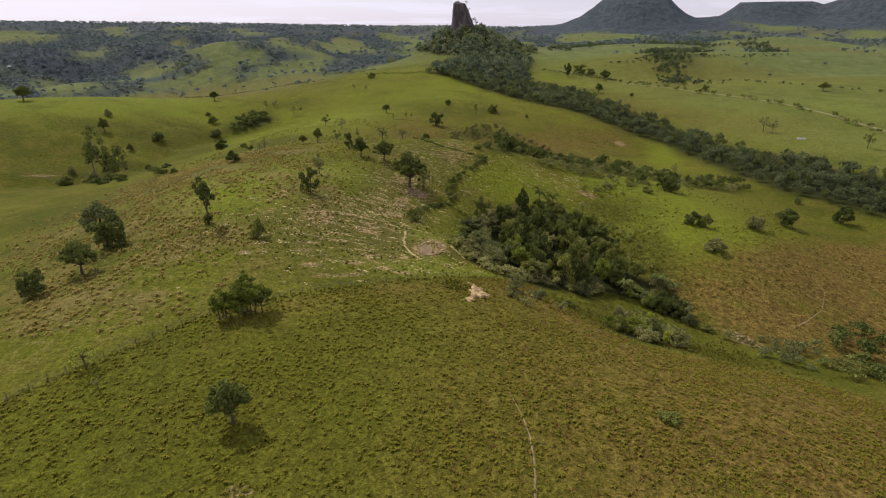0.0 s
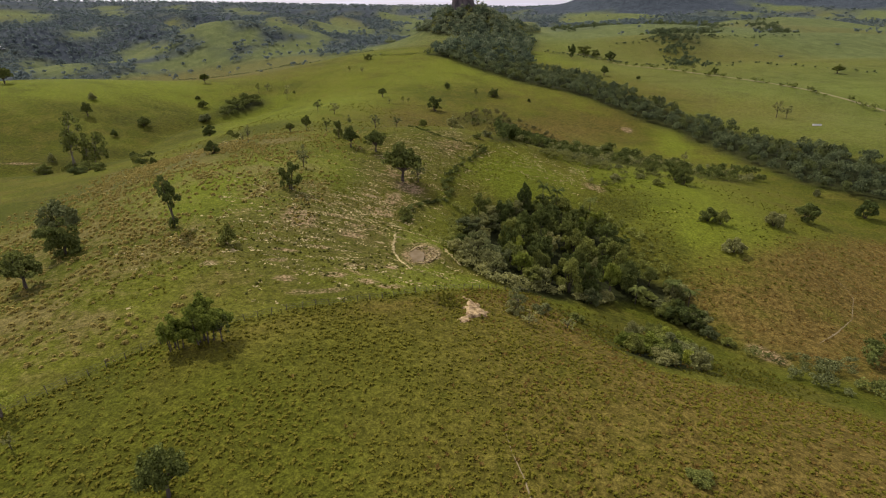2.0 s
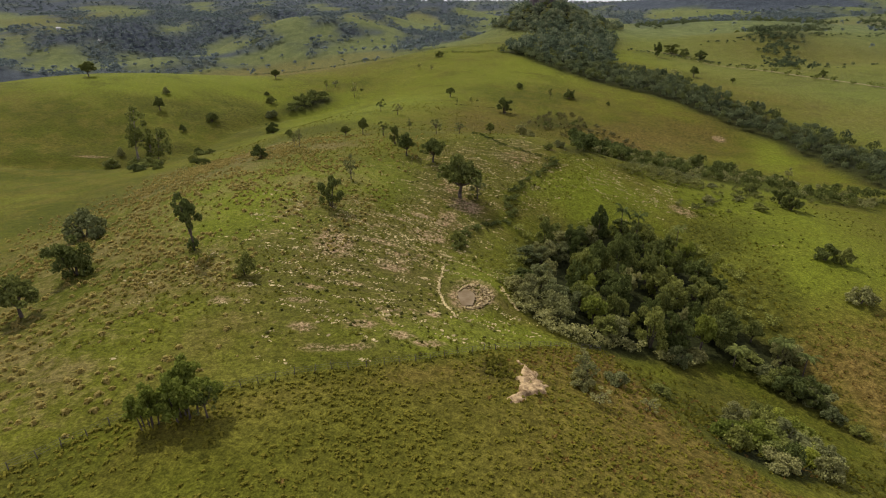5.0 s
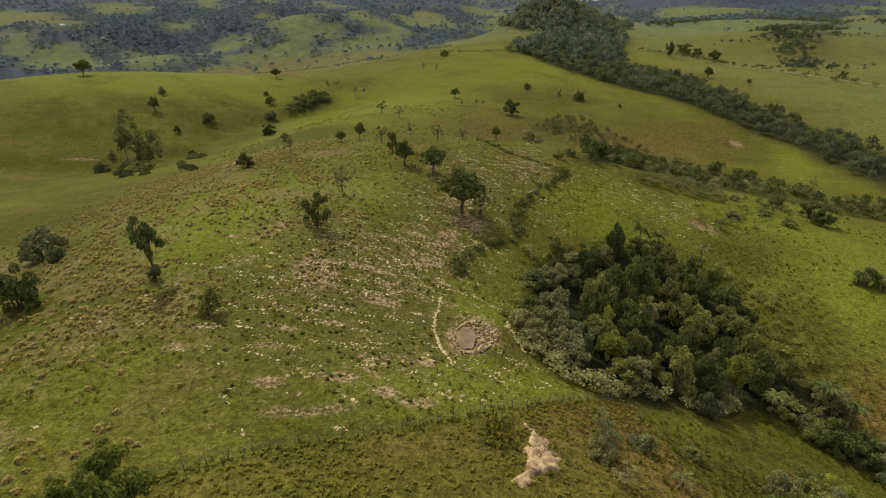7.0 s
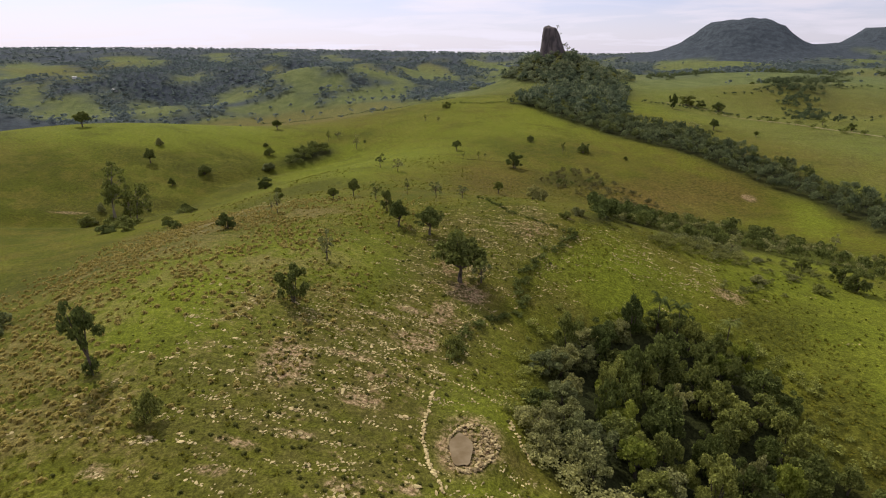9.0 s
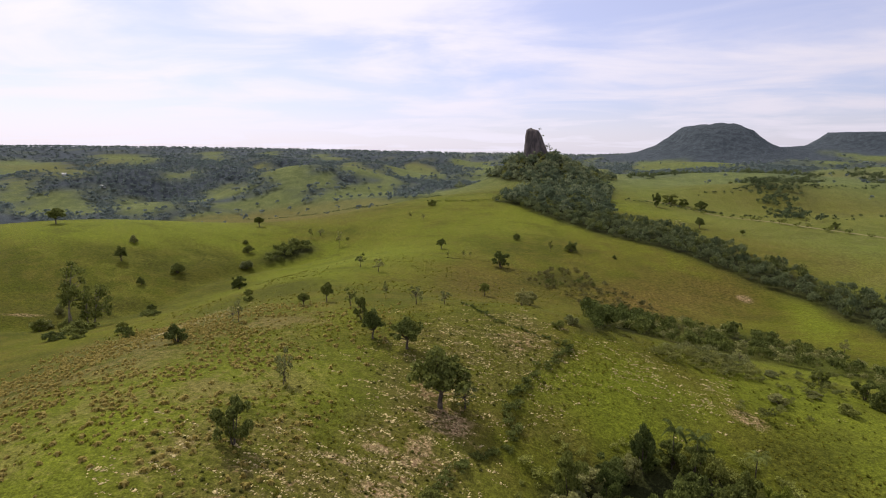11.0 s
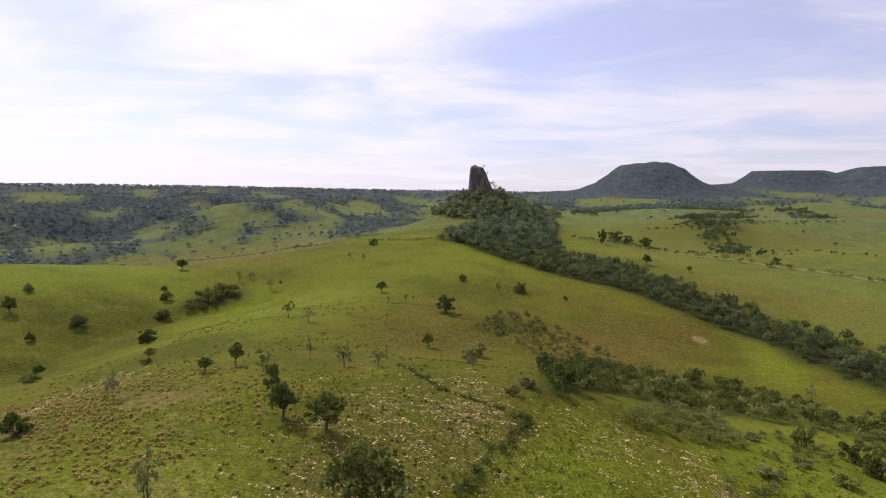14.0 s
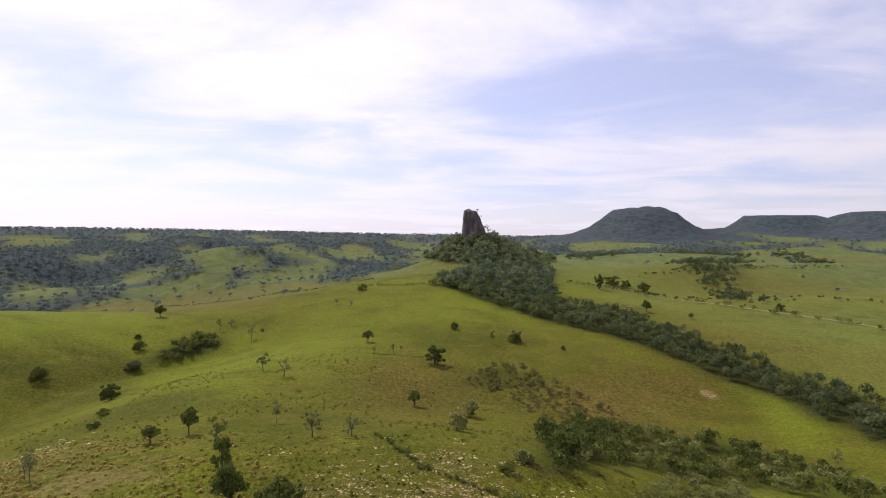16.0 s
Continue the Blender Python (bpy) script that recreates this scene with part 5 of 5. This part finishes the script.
# ---- the rock tower ----
def build_tower():
    rng = np.random.default_rng(3)
    rings, sides = 30, 40
    z0 = height(*NECK) - 4
    top = 87.0
    v = []
    for k in range(rings):
        t = k / (rings - 1)
        z = z0 + (top - z0) * t
        half = 19.5 - 11.6 * t
        half *= math.sqrt(max(0.0, 1 - max(0.0, (t - 0.90) / 0.101) ** 2)) if t > 0.90 else 1.0
        cx = NECK[0] + 2.6 - 6.6 * t
        for s in range(sides):
            a = s * 2 * math.pi / sides
            rough = 1 + 0.06 * math.sin(5 * a + 1.0 + 2 * t) + 0.045 * math.sin(11 * a + 4 * math.sin(3 * t)) + 0.03 * noise.noise((3 * math.cos(a), 3 * math.sin(a), 6 * t)) + 0.04 * noise.noise((9 * math.cos(a), 9 * math.sin(a), 14 * t))
            v.append((cx + half * rough * math.cos(a), NECK[1] + half * 0.95 * rough * math.sin(a), z + 0.8 * noise.noise((4 * math.cos(a), 4 * math.sin(a), 9 * t)) - 2.5 * max(0.0, t - 0.8) * (1 + math.cos(a)) * 2))
    f = [(r * sides + s, r * sides + (s + 1) % sides, (r + 1) * sides + (s + 1) % sides, (r + 1) * sides + s) for r in range(rings - 1) for s in range(sides)]
    tagged(new("rock_tower", mesh_from("rock_tower", v, f, M_ROCK, True)), "steep dark basalt rock tower above a wooded hill", "rock")


build_tower()
for n_, (tx, ty, tz, th) in enumerate(((4.5, 905, 83.0, 5.0), (16.5, 902, 58.0, 8.0), (20, 898, 54.0, 7.0), (9.5, 904, 75.0, 3.0), (-21, 901, 47.0, 6.0))):
    t_ = plant("sparse" if n_ != 4 else "bush", "dark", tx, ty, th, th * 1.1, "small dark tree rooted on the rock tower", "ledge_tree", "trees on the rock tower")
    t_.location.z = tz - 0.6 if n_ != 4 else height(tx, ty)


# ---- fence along the brown pasture ----
def build_fence():
    fence = new("pasture_fence")
    fence.location = (FENCE_LINE[0][0], FENCE_LINE[0][1], height(*FENCE_LINE[0]))
    tagged(fence, "weathered wooden post and wire fence between two pastures", "fence")
    shift = np.array(fence.location)
    rng = np.random.default_rng(8)
    shapes = []
    for k in range(3):
        bm = bmesh.new()
        bmesh.ops.create_cone(bm, cap_ends=True, segments=7, radius1=0.065, radius2=0.05, depth=1.6, matrix=Matrix.Translation((0, 0, 0.5)))
        for vert in bm.verts:
            vert.co.x += 0.03 * math.sin(3 * vert.co.z + k)
            vert.co.z += 0.05 * vert.co.x * (k - 1) * 8 if vert.co.z > 1 else 0
        me = bpy.data.meshes.new("post")
        bm.to_mesh(me)
        bm.free()
        me.materials.append(M_POST)
        shapes.append(me)
    xs, ys = line_points(FENCE_LINE, 2.5)
    tops = []
    for k, (x, y) in enumerate(zip(xs, ys)):
        x, y = x + rng.normal() * 0.12, y + rng.normal() * 0.12
        p = part_mesh("post", shapes[k % 3], fence)
        z = height(x, y)
        lean = rng.normal(size=2) * 4
        p.matrix_basis = Matrix.Translation(-Vector(shift)) @ pose(x, y, z, lean[0], lean[1], rng.uniform(0, 360)) @ Matrix.Diagonal((1, 1, rng.uniform(0.85, 1.12), 1))
        tops.append((x, y, z))
    for hgt in (0.45, 0.85, 1.2):
        v, f = tube([np.array((x, y, z + hgt)) - shift for x, y, z in tops], [0.014] * len(tops), 4)
        part_mesh("wire", mesh_from("wire", v, f, M_WIRE), fence)


build_fence()


# ---- pond with its stone rim ----
def stone_mesh(seed, flat=0.5, material=M_STONE):
    rng = np.random.default_rng(seed)
    bm = bmesh.new()
    bmesh.ops.create_icosphere(bm, subdivisions=1, radius=0.5)
    for vert in bm.verts:
        vert.co *= rng.uniform(0.72, 1.2)
        vert.co.z *= flat
    me = bpy.data.meshes.new("stone")
    bm.to_mesh(me)
    bm.free()
    me.materials.append(material)
    return me


RIM_STONES = [stone_mesh(s, fl, M_RIM) for s, fl in ((5, 0.5), (6, 0.6), (7, 0.45), (8, 0.7))]
STONES = [stone_mesh(s, fl) for s, fl in ((1, 0.5), (2, 0.6), (3, 0.45), (4, 0.7))]


def stone_shape(me):
    return np.array([vt.co[:] for vt in me.vertices]), np.array([p.vertices[:] for p in me.polygons])


def build_pond():
    cx, cy, cz = POND
    pond = new("cattle_pond")
    pond.location = (cx, cy, cz)
    tagged(pond, "muddy brown cattle pond ringed with pale loose stones", "pond")
    n = 40
    v = [(0, 0, 0)]
    for k in range(n):
        a = k * 2 * math.pi / n
        r = 1 + 0.12 * math.sin(2 * a + 1) + 0.07 * math.sin(5 * a)
        v.append((-0.75 + 1.5 * r * math.cos(a) - 0.75 * math.sin(a), -1.5 + 3.6 * r * math.sin(a), 0))
    v = np.array(v)
    v[:, 2] = -0.30
    f = [(0, 1 + k, 1 + (k + 1) % n) for k in range(n)]
    part_mesh("water", mesh_from("water", v, f, M_WATER), pond, "still muddy brown water")
    rng = np.random.default_rng(14)
    k = 0
    while k < 295:
        a = rng.uniform(0, 6.283)
        right = 0.5 + 0.5 * math.cos(a - 0.15)
        q = rng.uniform(0.0, 1.0) ** 0.8
        if rng.uniform() > 0.22 + 0.78 * right ** 0.8:
            continue
        # from the water's edge out to the foot of the heap
        ix, iy = -0.75 + 2.0 * math.cos(a) - 0.75 * math.sin(a), -1.5 + 4.2 * math.sin(a)
        ox, oy = 0.4 + (3.1 + 1.1 * right) * math.cos(a), -0.8 + 5.5 * math.sin(a)
        x, y = ix + (ox - ix) * q, iy + (oy - iy) * q
        p = part_mesh("stone", RIM_STONES[k % 4], pond)
        s = rng.uniform(0.26, 0.64)
        heap = 0.45 * right * math.sin(math.pi * q)
        p.matrix_basis = pose(x, y, height(cx + x, cy + y) - cz + heap + 0.12 * s, rng.uniform(-25, 25), rng.uniform(-25, 25), rng.uniform(0, 360)) @ Matrix.Diagonal((s * rng.uniform(0.8, 1.6), s, s, 1))
        k += 1


build_pond()


def stone_row(name, label, line, per_metre, seed, spread=0.25, size=0.6):
    rng = np.random.default_rng(seed)
    x0, y0 = line[0]
    root = new(name)
    root.location = (x0, y0, height(x0, y0))
    tagged(root, label, "stone row")
    xs, ys = line_points(line, 1.0 / per_metre)
    for k, (x, y) in enumerate(zip(xs, ys)):
        if rng.uniform() < 0.12:
            continue
        x, y = x + rng.normal() * spread, y + rng.normal() * spread
        p = part_mesh("stone", STONES[k % 4], root)
        s = size * rng.uniform(0.5, 1.3)
        p.matrix_basis = Matrix.Translation((-x0, -y0, -root.location.z)) @ pose(x, y, height(x, y) + 0.08, 0, 0, rng.uniform(0, 360)) @ Matrix.Diagonal((s * 1.4, s, s, 1))


stone_row("stone_row", "curved row of pale field stones beside the pond", [(-15.6, 146), (-15.3, 141), (-15.2, 137.7), (-14.6, 133.5), (-12.9, 129), (-11.3, 126.1), (-9.6, 123.6)], 5.0, 71, 0.14, 0.46)
stone_row("stone_row", "short row of pale field stones by the thicket", [(-3.2, 146), (-2.4, 143.8), (-0.7, 140.1), (1.1, 136.1)], 3.6, 72, 0.3, 0.5)


# ---- loose pale stones on the stony fields ----
def scatter_stones():
    rng = np.random.default_rng(77)
    shape = [stone_shape(m) for m in STONES]
    px, py = [], []
    while len(px) < 11500:
        spots = STONY if rng.uniform() < 0.85 else STRAY_STONES
        area = np.array([q[2] * q[3] for q in spots], float)
        cx, cy, rx, ry, turn = spots[rng.choice(len(spots), p=area / area.sum())]
        # streaks of stones along the slope
        gx, gy = cx + rng.normal() * rx * 0.62, cy + rng.normal() * ry * 0.62
        if poly_dist(FORE_BROWN, np.array([gx]), np.array([gy]))[0] < 0.5 or poly_dist(THICKET, np.array([gx]), np.array([gy]))[0] < 1:
            continue
        m = rng.integers(3, 16)
        ax = rng.uniform(-0.35, 0.35)
        t = rng.normal(size=m) * 1.0
        px += list(gx + t * math.cos(ax) + rng.normal(size=m) * 0.2)
        py += list(gy + t * math.sin(ax) + rng.normal(size=m) * 0.25)
    px, py = np.array(px), np.array(py)
    ok = np.hypot((px - POND[0]) / 5.2, (py - POND[1]) / 7.2) > 1
    px, py = px[ok], py[ok]
    pick = rng.integers(0, 4, len(px))
    bits = []
    for k in range(4):
        m = pick == k
        s = rng.gamma(2.0, 0.075, m.sum()) + 0.08
        bits.append(repeated(*shape[k], np.stack([px[m], py[m], land(px[m], py[m]) + 0.02], -1), np.stack([s * 1.7, s, s * 0.55], -1), rng.uniform(0, 6.28, m.sum())))
    tagged(new("field_stones", mesh_from("field_stones", *merged(bits), M_STONE)), "pale loose stones strewn over the stony pasture", "stones", kind="stuff")


scatter_stones()


# ---- tussocks ----
def blade_shape(seed, blades):
    """A tuft of leaning, pointed grass blades."""
    rng = np.random.default_rng(seed)
    v, f = [], []
    for k in range(blades):
        a = k * 2.4 + rng.uniform(-.5, .5)
        lean, base = rng.uniform(0.10, 0.62), rng.uniform(0.0, 0.25)
        d, s = np.array((math.cos(a), math.sin(a), 0)), np.array((-math.sin(a), math.cos(a), 0))
        up = np.array((0, 0, 1.0))
        w = rng.uniform(0.11, 0.19)
        tip = d * (base + lean) + up * rng.uniform(0.45, 0.75) * (1.1 - 0.6 * lean)
        o = len(v)
        v += [d * base - s * w - up * 0.05, d * base + s * w - up * 0.05, (d * base + tip) / 2 + s * w * 0.8 + up * 0.12, tip]
        f += [(o, o + 1, o + 2), (o, o + 2, o + 3)]
    return np.array(v), np.array(f)


def mop_shape(seed, blades):
    """A domed tussock: blades that rise from the crown and droop all round."""
    rng = np.random.default_rng(seed)
    v, f = [], []
    for k in range(blades):
        a = k * 2.4 + rng.uniform(-.3, .3)
        reach, top = rng.uniform(0.25, 0.85), rng.uniform(0.26, 0.68)
        d, s = np.array((math.cos(a), math.sin(a), 0)), np.array((-math.sin(a), math.cos(a), 0))
        up, w = np.array((0, 0, 1.0)), rng.uniform(0.13, 0.22)
        o = len(v)
        v += [-s * w * 0.6 + up * top * 0.9, s * w * 0.6 + up * top * 0.9, d * reach * 0.6 + s * w + up * top * 0.86, d * reach * 0.6 - s * w + up * top * 0.86, d * reach + s * w * 0.5 - up * 0.05, d * reach - s * w * 0.5 - up * 0.05]
        f += [(o, o + 1, o + 2, o + 3), (o + 3, o + 2, o + 4, o + 5)]
    return np.array(v), np.array(f)


def scatter(name, label, keep, box, gap, lo, hi, material, seed, blades, flat=1.0, form=blade_shape):
    rng = np.random.default_rng(seed)
    xs, ys = spread_points(rng, keep, *box, gap)
    shapes = [form(seed + k, blades) for k in range(4)]
    pick = rng.integers(0, 4, len(xs))
    bits = []
    for k in range(4):
        m = pick == k
        s = rng.uniform(lo, hi, m.sum())
        bits.append(repeated(*shapes[k], np.stack([xs[m], ys[m], land(xs[m], ys[m]) - 0.03], -1), np.stack([s, s, s * flat], -1), rng.uniform(0, 6.28, m.sum())))
    tagged(new(name, mesh_from(name, *merged(bits), material)), label, "grass", kind="stuff")


def dry_share(x, y):
    v = np.zeros(x.shape)
    for s in DRY:
        v = np.maximum(v, oval(x, y, *s))
    return np.clip(v, 0, 1) * np.clip(0.36 + 0.38 * wave(x, y, 7) + 0.34 * wave(y, x, 2.6) + 0.16 / (1 + np.exp((x + 88) / 5)), 0.06, 0.85) * (poly_dist(FORE_BROWN, x, y) > 0.6)


def fore_share(x, y):
    return (poly_dist(FORE_BROWN, x, y) < 0.3) * np.clip(0.55 + 0.4 * wave(x, y, 5), 0.15, 1)


def mid_share(x, y):
    d = poly_dist(THICKET, x, y)
    return (poly_dist(FORE_BROWN, x, y) > 1.0) * (d > 1.0) * np.clip(0.22 + 0.4 * wave(x, y, 9), 0.03, 1)


scatter("dry_tussocks", "tan dry grass tussocks on the hillside", dry_share, (-150, -36, 80, 262), 1.1, 0.30, 1.12, M_TUSSOCK, 81, 13, 1.0, mop_shape)
scatter("pasture_tufts", "coarse olive grass tufts over the brown pasture", fore_share, (-105, 110, 42, 134), 0.85, 0.35, 0.85, M_TUFT, 91, 7, 0.75, mop_shape)
scatter("hill_tufts", "low olive grass tufts over the grazed hill", mid_share, (-75, 70, 98, 250), 1.4, 0.4, 0.95, M_TUFT, 101, 7, 0.8)
scatter("stony_tufts", "dark wiry grass clumps among the loose stones", lambda x, y: 0.36 * np.clip(np.maximum.reduce([oval(x, y, *q) for q in STONY]), 0, 1) * (poly_dist(FORE_BROWN, x, y) > 0.6) * (poly_dist(THICKET, x, y) > 1) * np.clip(0.55 + 0.6 * wave(x, y, 3.5), 0.1, 1), (-75, 60, 98, 258), 1.15, 0.25, 0.7, M_WIRY, 181, 8, 0.9, mop_shape)
scatter("gully_tufts", "rank brown-green tufts over the gully's rough side", lambda x, y: 0.8 * np.maximum(oval(x, y, 34, 121, 24, 11, -12), oval(x, y, 60, 112, 16, 9, -20)) * (poly_dist(THICKET, x, y) > 0.5) * np.clip(0.6 + 0.5 * wave(x, y, 4), 0.1, 1), (8, 84, 98, 136), 1.0, 0.5, 1.2, M_DARK_TUFT, 191, 9, 0.8)
scatter("gully_rust_tufts", "rusty tufts over the gully's rough side", lambda x, y: 0.4 * oval(x, y, 36, 119, 24, 10, -12) * (poly_dist(THICKET, x, y) > 0.5), (8, 70, 98, 136), 1.3, 0.4, 0.9, M_BROWN_TUFT, 192, 8, 0.7)
scatter("ridge_tufts", "rough grass tufts over the pasture ridge", lambda x, y: np.clip(0.22 + 0.35 * wave(x, y, 12), 0.04, 1) * (poly_dist(DITCH_WOOD, x, y) > 1), (-150, 60, 246, 400), 2.6, 0.7, 1.5, M_DARK_TUFT, 151, 7, 0.6)
scatter("thicket_edge_tufts", "rank olive tufts along the thicket's edge", lambda x, y: 0.4 * oval(x, y, 62, 172, 7, 32, -12) * (poly_dist(THICKET, x, y) > 0.5), (48, 82, 138, 206), 1.5, 0.6, 1.2, M_TUFT, 171, 8, 0.7)
scatter("valley_tufts", "rough grass tufts down the green valley side", lambda x, y: np.clip(0.25 + 0.35 * wave(x, y, 8), 0.03, 1) * (poly_dist(THICKET, x, y) > 1), (50, 150, 150, 262), 2.2, 0.6, 1.3, M_TUFT, 111, 8, 0.6)
scatter("brown_tufts", "brownish tufts over the ploughed-looking far pasture", lambda x, y: 0.7 * soft(RIGHT_BROWN, x, y, 2), (60, 200, 120, 225), 1.9, 0.6, 1.2, M_BROWN_TUFT, 121, 7, 0.6)
scatter("rust_tufts", "rusty brown tufts among the pasture grass", lambda x, y: 0.45 * fore_share(x, y) * np.clip(0.45 + 0.03 * x + 0.4 * wave(x, y, 11), 0, 1), (-60, 110, 42, 134), 1.0, 0.4, 0.95, M_BROWN_TUFT, 131, 7, 0.8)
scatter("fence_grass", "dark rank grass along the fence line", lambda x, y: 0.45 * np.exp(-(poly_dist(FENCE_LINE + FENCE_LINE[::-1], x, y) / 0.45) ** 2), (-95, 22, 36, 136), 0.5, 0.4, 0.8, M_DARK_TUFT, 141, 7, 0.8)


# ---- bare earth bank, cattle path, road ----
def ribbon(name, label, line, widths, material, lift, category, step=1.0, rag=0.15, seed=1):
    rng = np.random.default_rng(seed)
    xs, ys = line_points(line, step)
    k = np.linspace(0, 1, len(xs))
    w = np.interp(k, np.linspace(0, 1, len(widths)), widths)
    dx, dy = np.gradient(xs), np.gradient(ys)
    L = np.hypot(dx, dy) + 1e-9
    nxv, nyv = -dy / L, dx / L
    rows = []
    for t in (-1, -0.4, 0.4, 1):
        j = 1 + rag * rng.normal(size=len(xs)) if abs(t) == 1 else 1.0
        x, y = xs + nxv * w * 0.5 * t * j, ys + nyv * w * 0.5 * t * j
        rows.append(np.stack([x, y, land(x, y) + (lift if abs(t) < 1 else 0.005 - 0.6 * lift)], -1))
    n = len(xs)
    v = np.concatenate(rows)
    f = [(r * n + i, r * n + i + 1, (r + 1) * n + i + 1, (r + 1) * n + i) for r in range(3) for i in range(n - 1)]
    tagged(new(name, mesh_from(name, v, f, material, True)), label, category, kind="structure")


ribbon("cattle_path", "narrow trodden dirt path through the brown pasture", [(8.7, 30), (9.0, 46), (9.3, 51), (9.9, 56.5), (9.8, 61.6), (9.2, 65.7), (8.0, 69.8), (7.3, 74)], (0.40, 0.45, 0.5, 0.45, 0.36, 0.30, 0.22, 0.10), M_TRACK, 0.06, "path", 0.6, 0.3, 2)
ribbon("field_path", "faint pale cattle path across the brown field", [(116, 171), (117, 167), (116, 162), (112, 156), (108, 150), (98, 141), (90, 135)], (0.12, 0.2, 0.26, 0.22, 0.30, 0.42, 0.15), M_TRACK, 0.05, "path", 0.8, 0.5, 4)
ribbon("dirt_road", "pale unpaved road along the hillside", [(118, 700), (152, 679), (172, 646), (193, 619), (210, 601), (224, 581), (242, 562), (257, 543), (272, 519), (284, 492), (296, 450), (312, 400), (336, 350)], (0.8, 2.2, 3.0, 3.4), M_ROAD, 0.25, "road", 6.0, 0.05, 3)


def earth_bank():
    rng = np.random.default_rng(6)
    outline = [(1.9, 114.4), (3.4, 114.2), (4.3, 112.4), (5.2, 110.6), (6.4, 108.8), (6.3, 106.6), (4.6, 105.4), (3.4, 104.4), (1.7, 101.6), (0.8, 102.2), (2.0, 105.4), (1.8, 108.6), (2.3, 111.4)]
    gx, gy = np.meshgrid(np.arange(-0.6, 8.0, 0.22), np.arange(101, 115, 0.22))
    d = poly_dist(outline, gx + 0.5 * wave(gx, gy, 0.5), gy + 0.5 * wave(gy, gx, 0.45))
    z = land(gx, gy) + np.clip(-d * 0.7, -0.25, 0.55) + 0.16 * wave(gx, gy, 0.33) * (d < 0.4) - 0.05
    n = gx.shape[1]
    keep = d < 0.25
    idx = np.arange(gx.size).reshape(gx.shape)
    q = np.stack([idx[:-1, :-1], idx[:-1, 1:], idx[1:, 1:], idx[1:, :-1]], -1).reshape(-1, 4)
    q = q[keep.ravel()[q].all(1)]
    used, inv = np.unique(q, return_inverse=True)
    v = np.stack([gx, gy, z], -1).reshape(-1, 3)[used]
    tagged(new("earth_bank", mesh_from("earth_bank", v, inv.reshape(q.shape), M_EARTH, True)), "raw orange-pink earth bank broken open in the pasture", "earth bank")


earth_bank()
scatter("bank_grass", "coarse grass clods broken over the earth bank", lambda x, y: 0.3 * oval(x, y, 4.2, 108.5, 2.2, 4.2, 15) + 0.9 * oval(x, y, -1.4, 110.5, 2.2, 3.4, 15), (-5, 8, 101, 116), 0.7, 0.5, 1.1, M_DARK_TUFT, 161, 12, 0.9)


# ---- far farm buildings ----
def farmhouse(x, y, length, depth, wall_h, turn, label):
    root = new("farmhouse")
    z = height(x, y)
    bm = bmesh.new()
    bmesh.ops.create_cube(bm, size=1.0, matrix=Matrix.Translation((0, 0, wall_h / 2 - 0.6)) @ Matrix.Diagonal((length, depth, wall_h + 1.2, 1)))
    me = bpy.data.meshes.new("wall")
    bm.to_mesh(me)
    bm.free()
    me.materials.append(M_WALL)
    part_mesh("wall", me, root)
    a, b, h, r = length / 2 + 0.6, depth / 2 + 0.7, wall_h, wall_h + depth * 0.28
    v = [(-a, -b, h), (a, -b, h), (a, 0, r), (-a, 0, r), (-a, b, h), (a, b, h), (-a, -b, h - 0.2), (a, -b, h - 0.2), (a, 0, r - 0.2), (-a, 0, r - 0.2), (-a, b, h - 0.2), (a, b, h - 0.2)]
    f = [(0, 1, 2, 3), (3, 2, 5, 4), (6, 9, 8, 7), (9, 10, 11, 8), (0, 6, 7, 1), (4, 5, 11, 10), (0, 3, 9, 6), (3, 4, 10, 9), (1, 7, 8, 2), (2, 8, 11, 5)]
    part_mesh("roof", mesh_from("roof", v, f, M_ROOF), root)
    root.matrix_basis = pose(x, y, z, 0, 0, turn)
    return tagged(root, label, "house")


farmhouse(-693, 1280, 11, 6, 2.8, 12, "small white farmhouse with a pale roof among fields")
farmhouse(-905, 1135, 10, 6, 2.6, -8, "low whitewashed farm building on the far slope")
farmhouse(-1010, 1150, 8, 5, 2.4, 20, "small pale shed beside the far farm")


def trough():
    x, y = 229, 382
    bm = bmesh.new()
    bmesh.ops.create_cube(bm, size=1.0, matrix=Matrix.Translation((0, 0, 0.45)) @ Matrix.Diagonal((5.0, 1.2, 1.0, 1)))
    top = [fc for fc in bm.faces if fc.normal.z > 0.9]
    bmesh.ops.inset_region(bm, faces=top, thickness=0.12)
    for fc in top:
        for vert in fc.verts:
            vert.co.z -= 0.4
    me = bpy.data.meshes.new("cattle_trough")
    bm.to_mesh(me)
    bm.free()
    me.materials.append(M_WALL)
    ob = new("cattle_trough", me)
    ob.matrix_basis = pose(x, y, height(x, y), 0, 0, -10)
    tagged(ob, "long pale concrete cattle trough on the hillside", "trough")


trough()
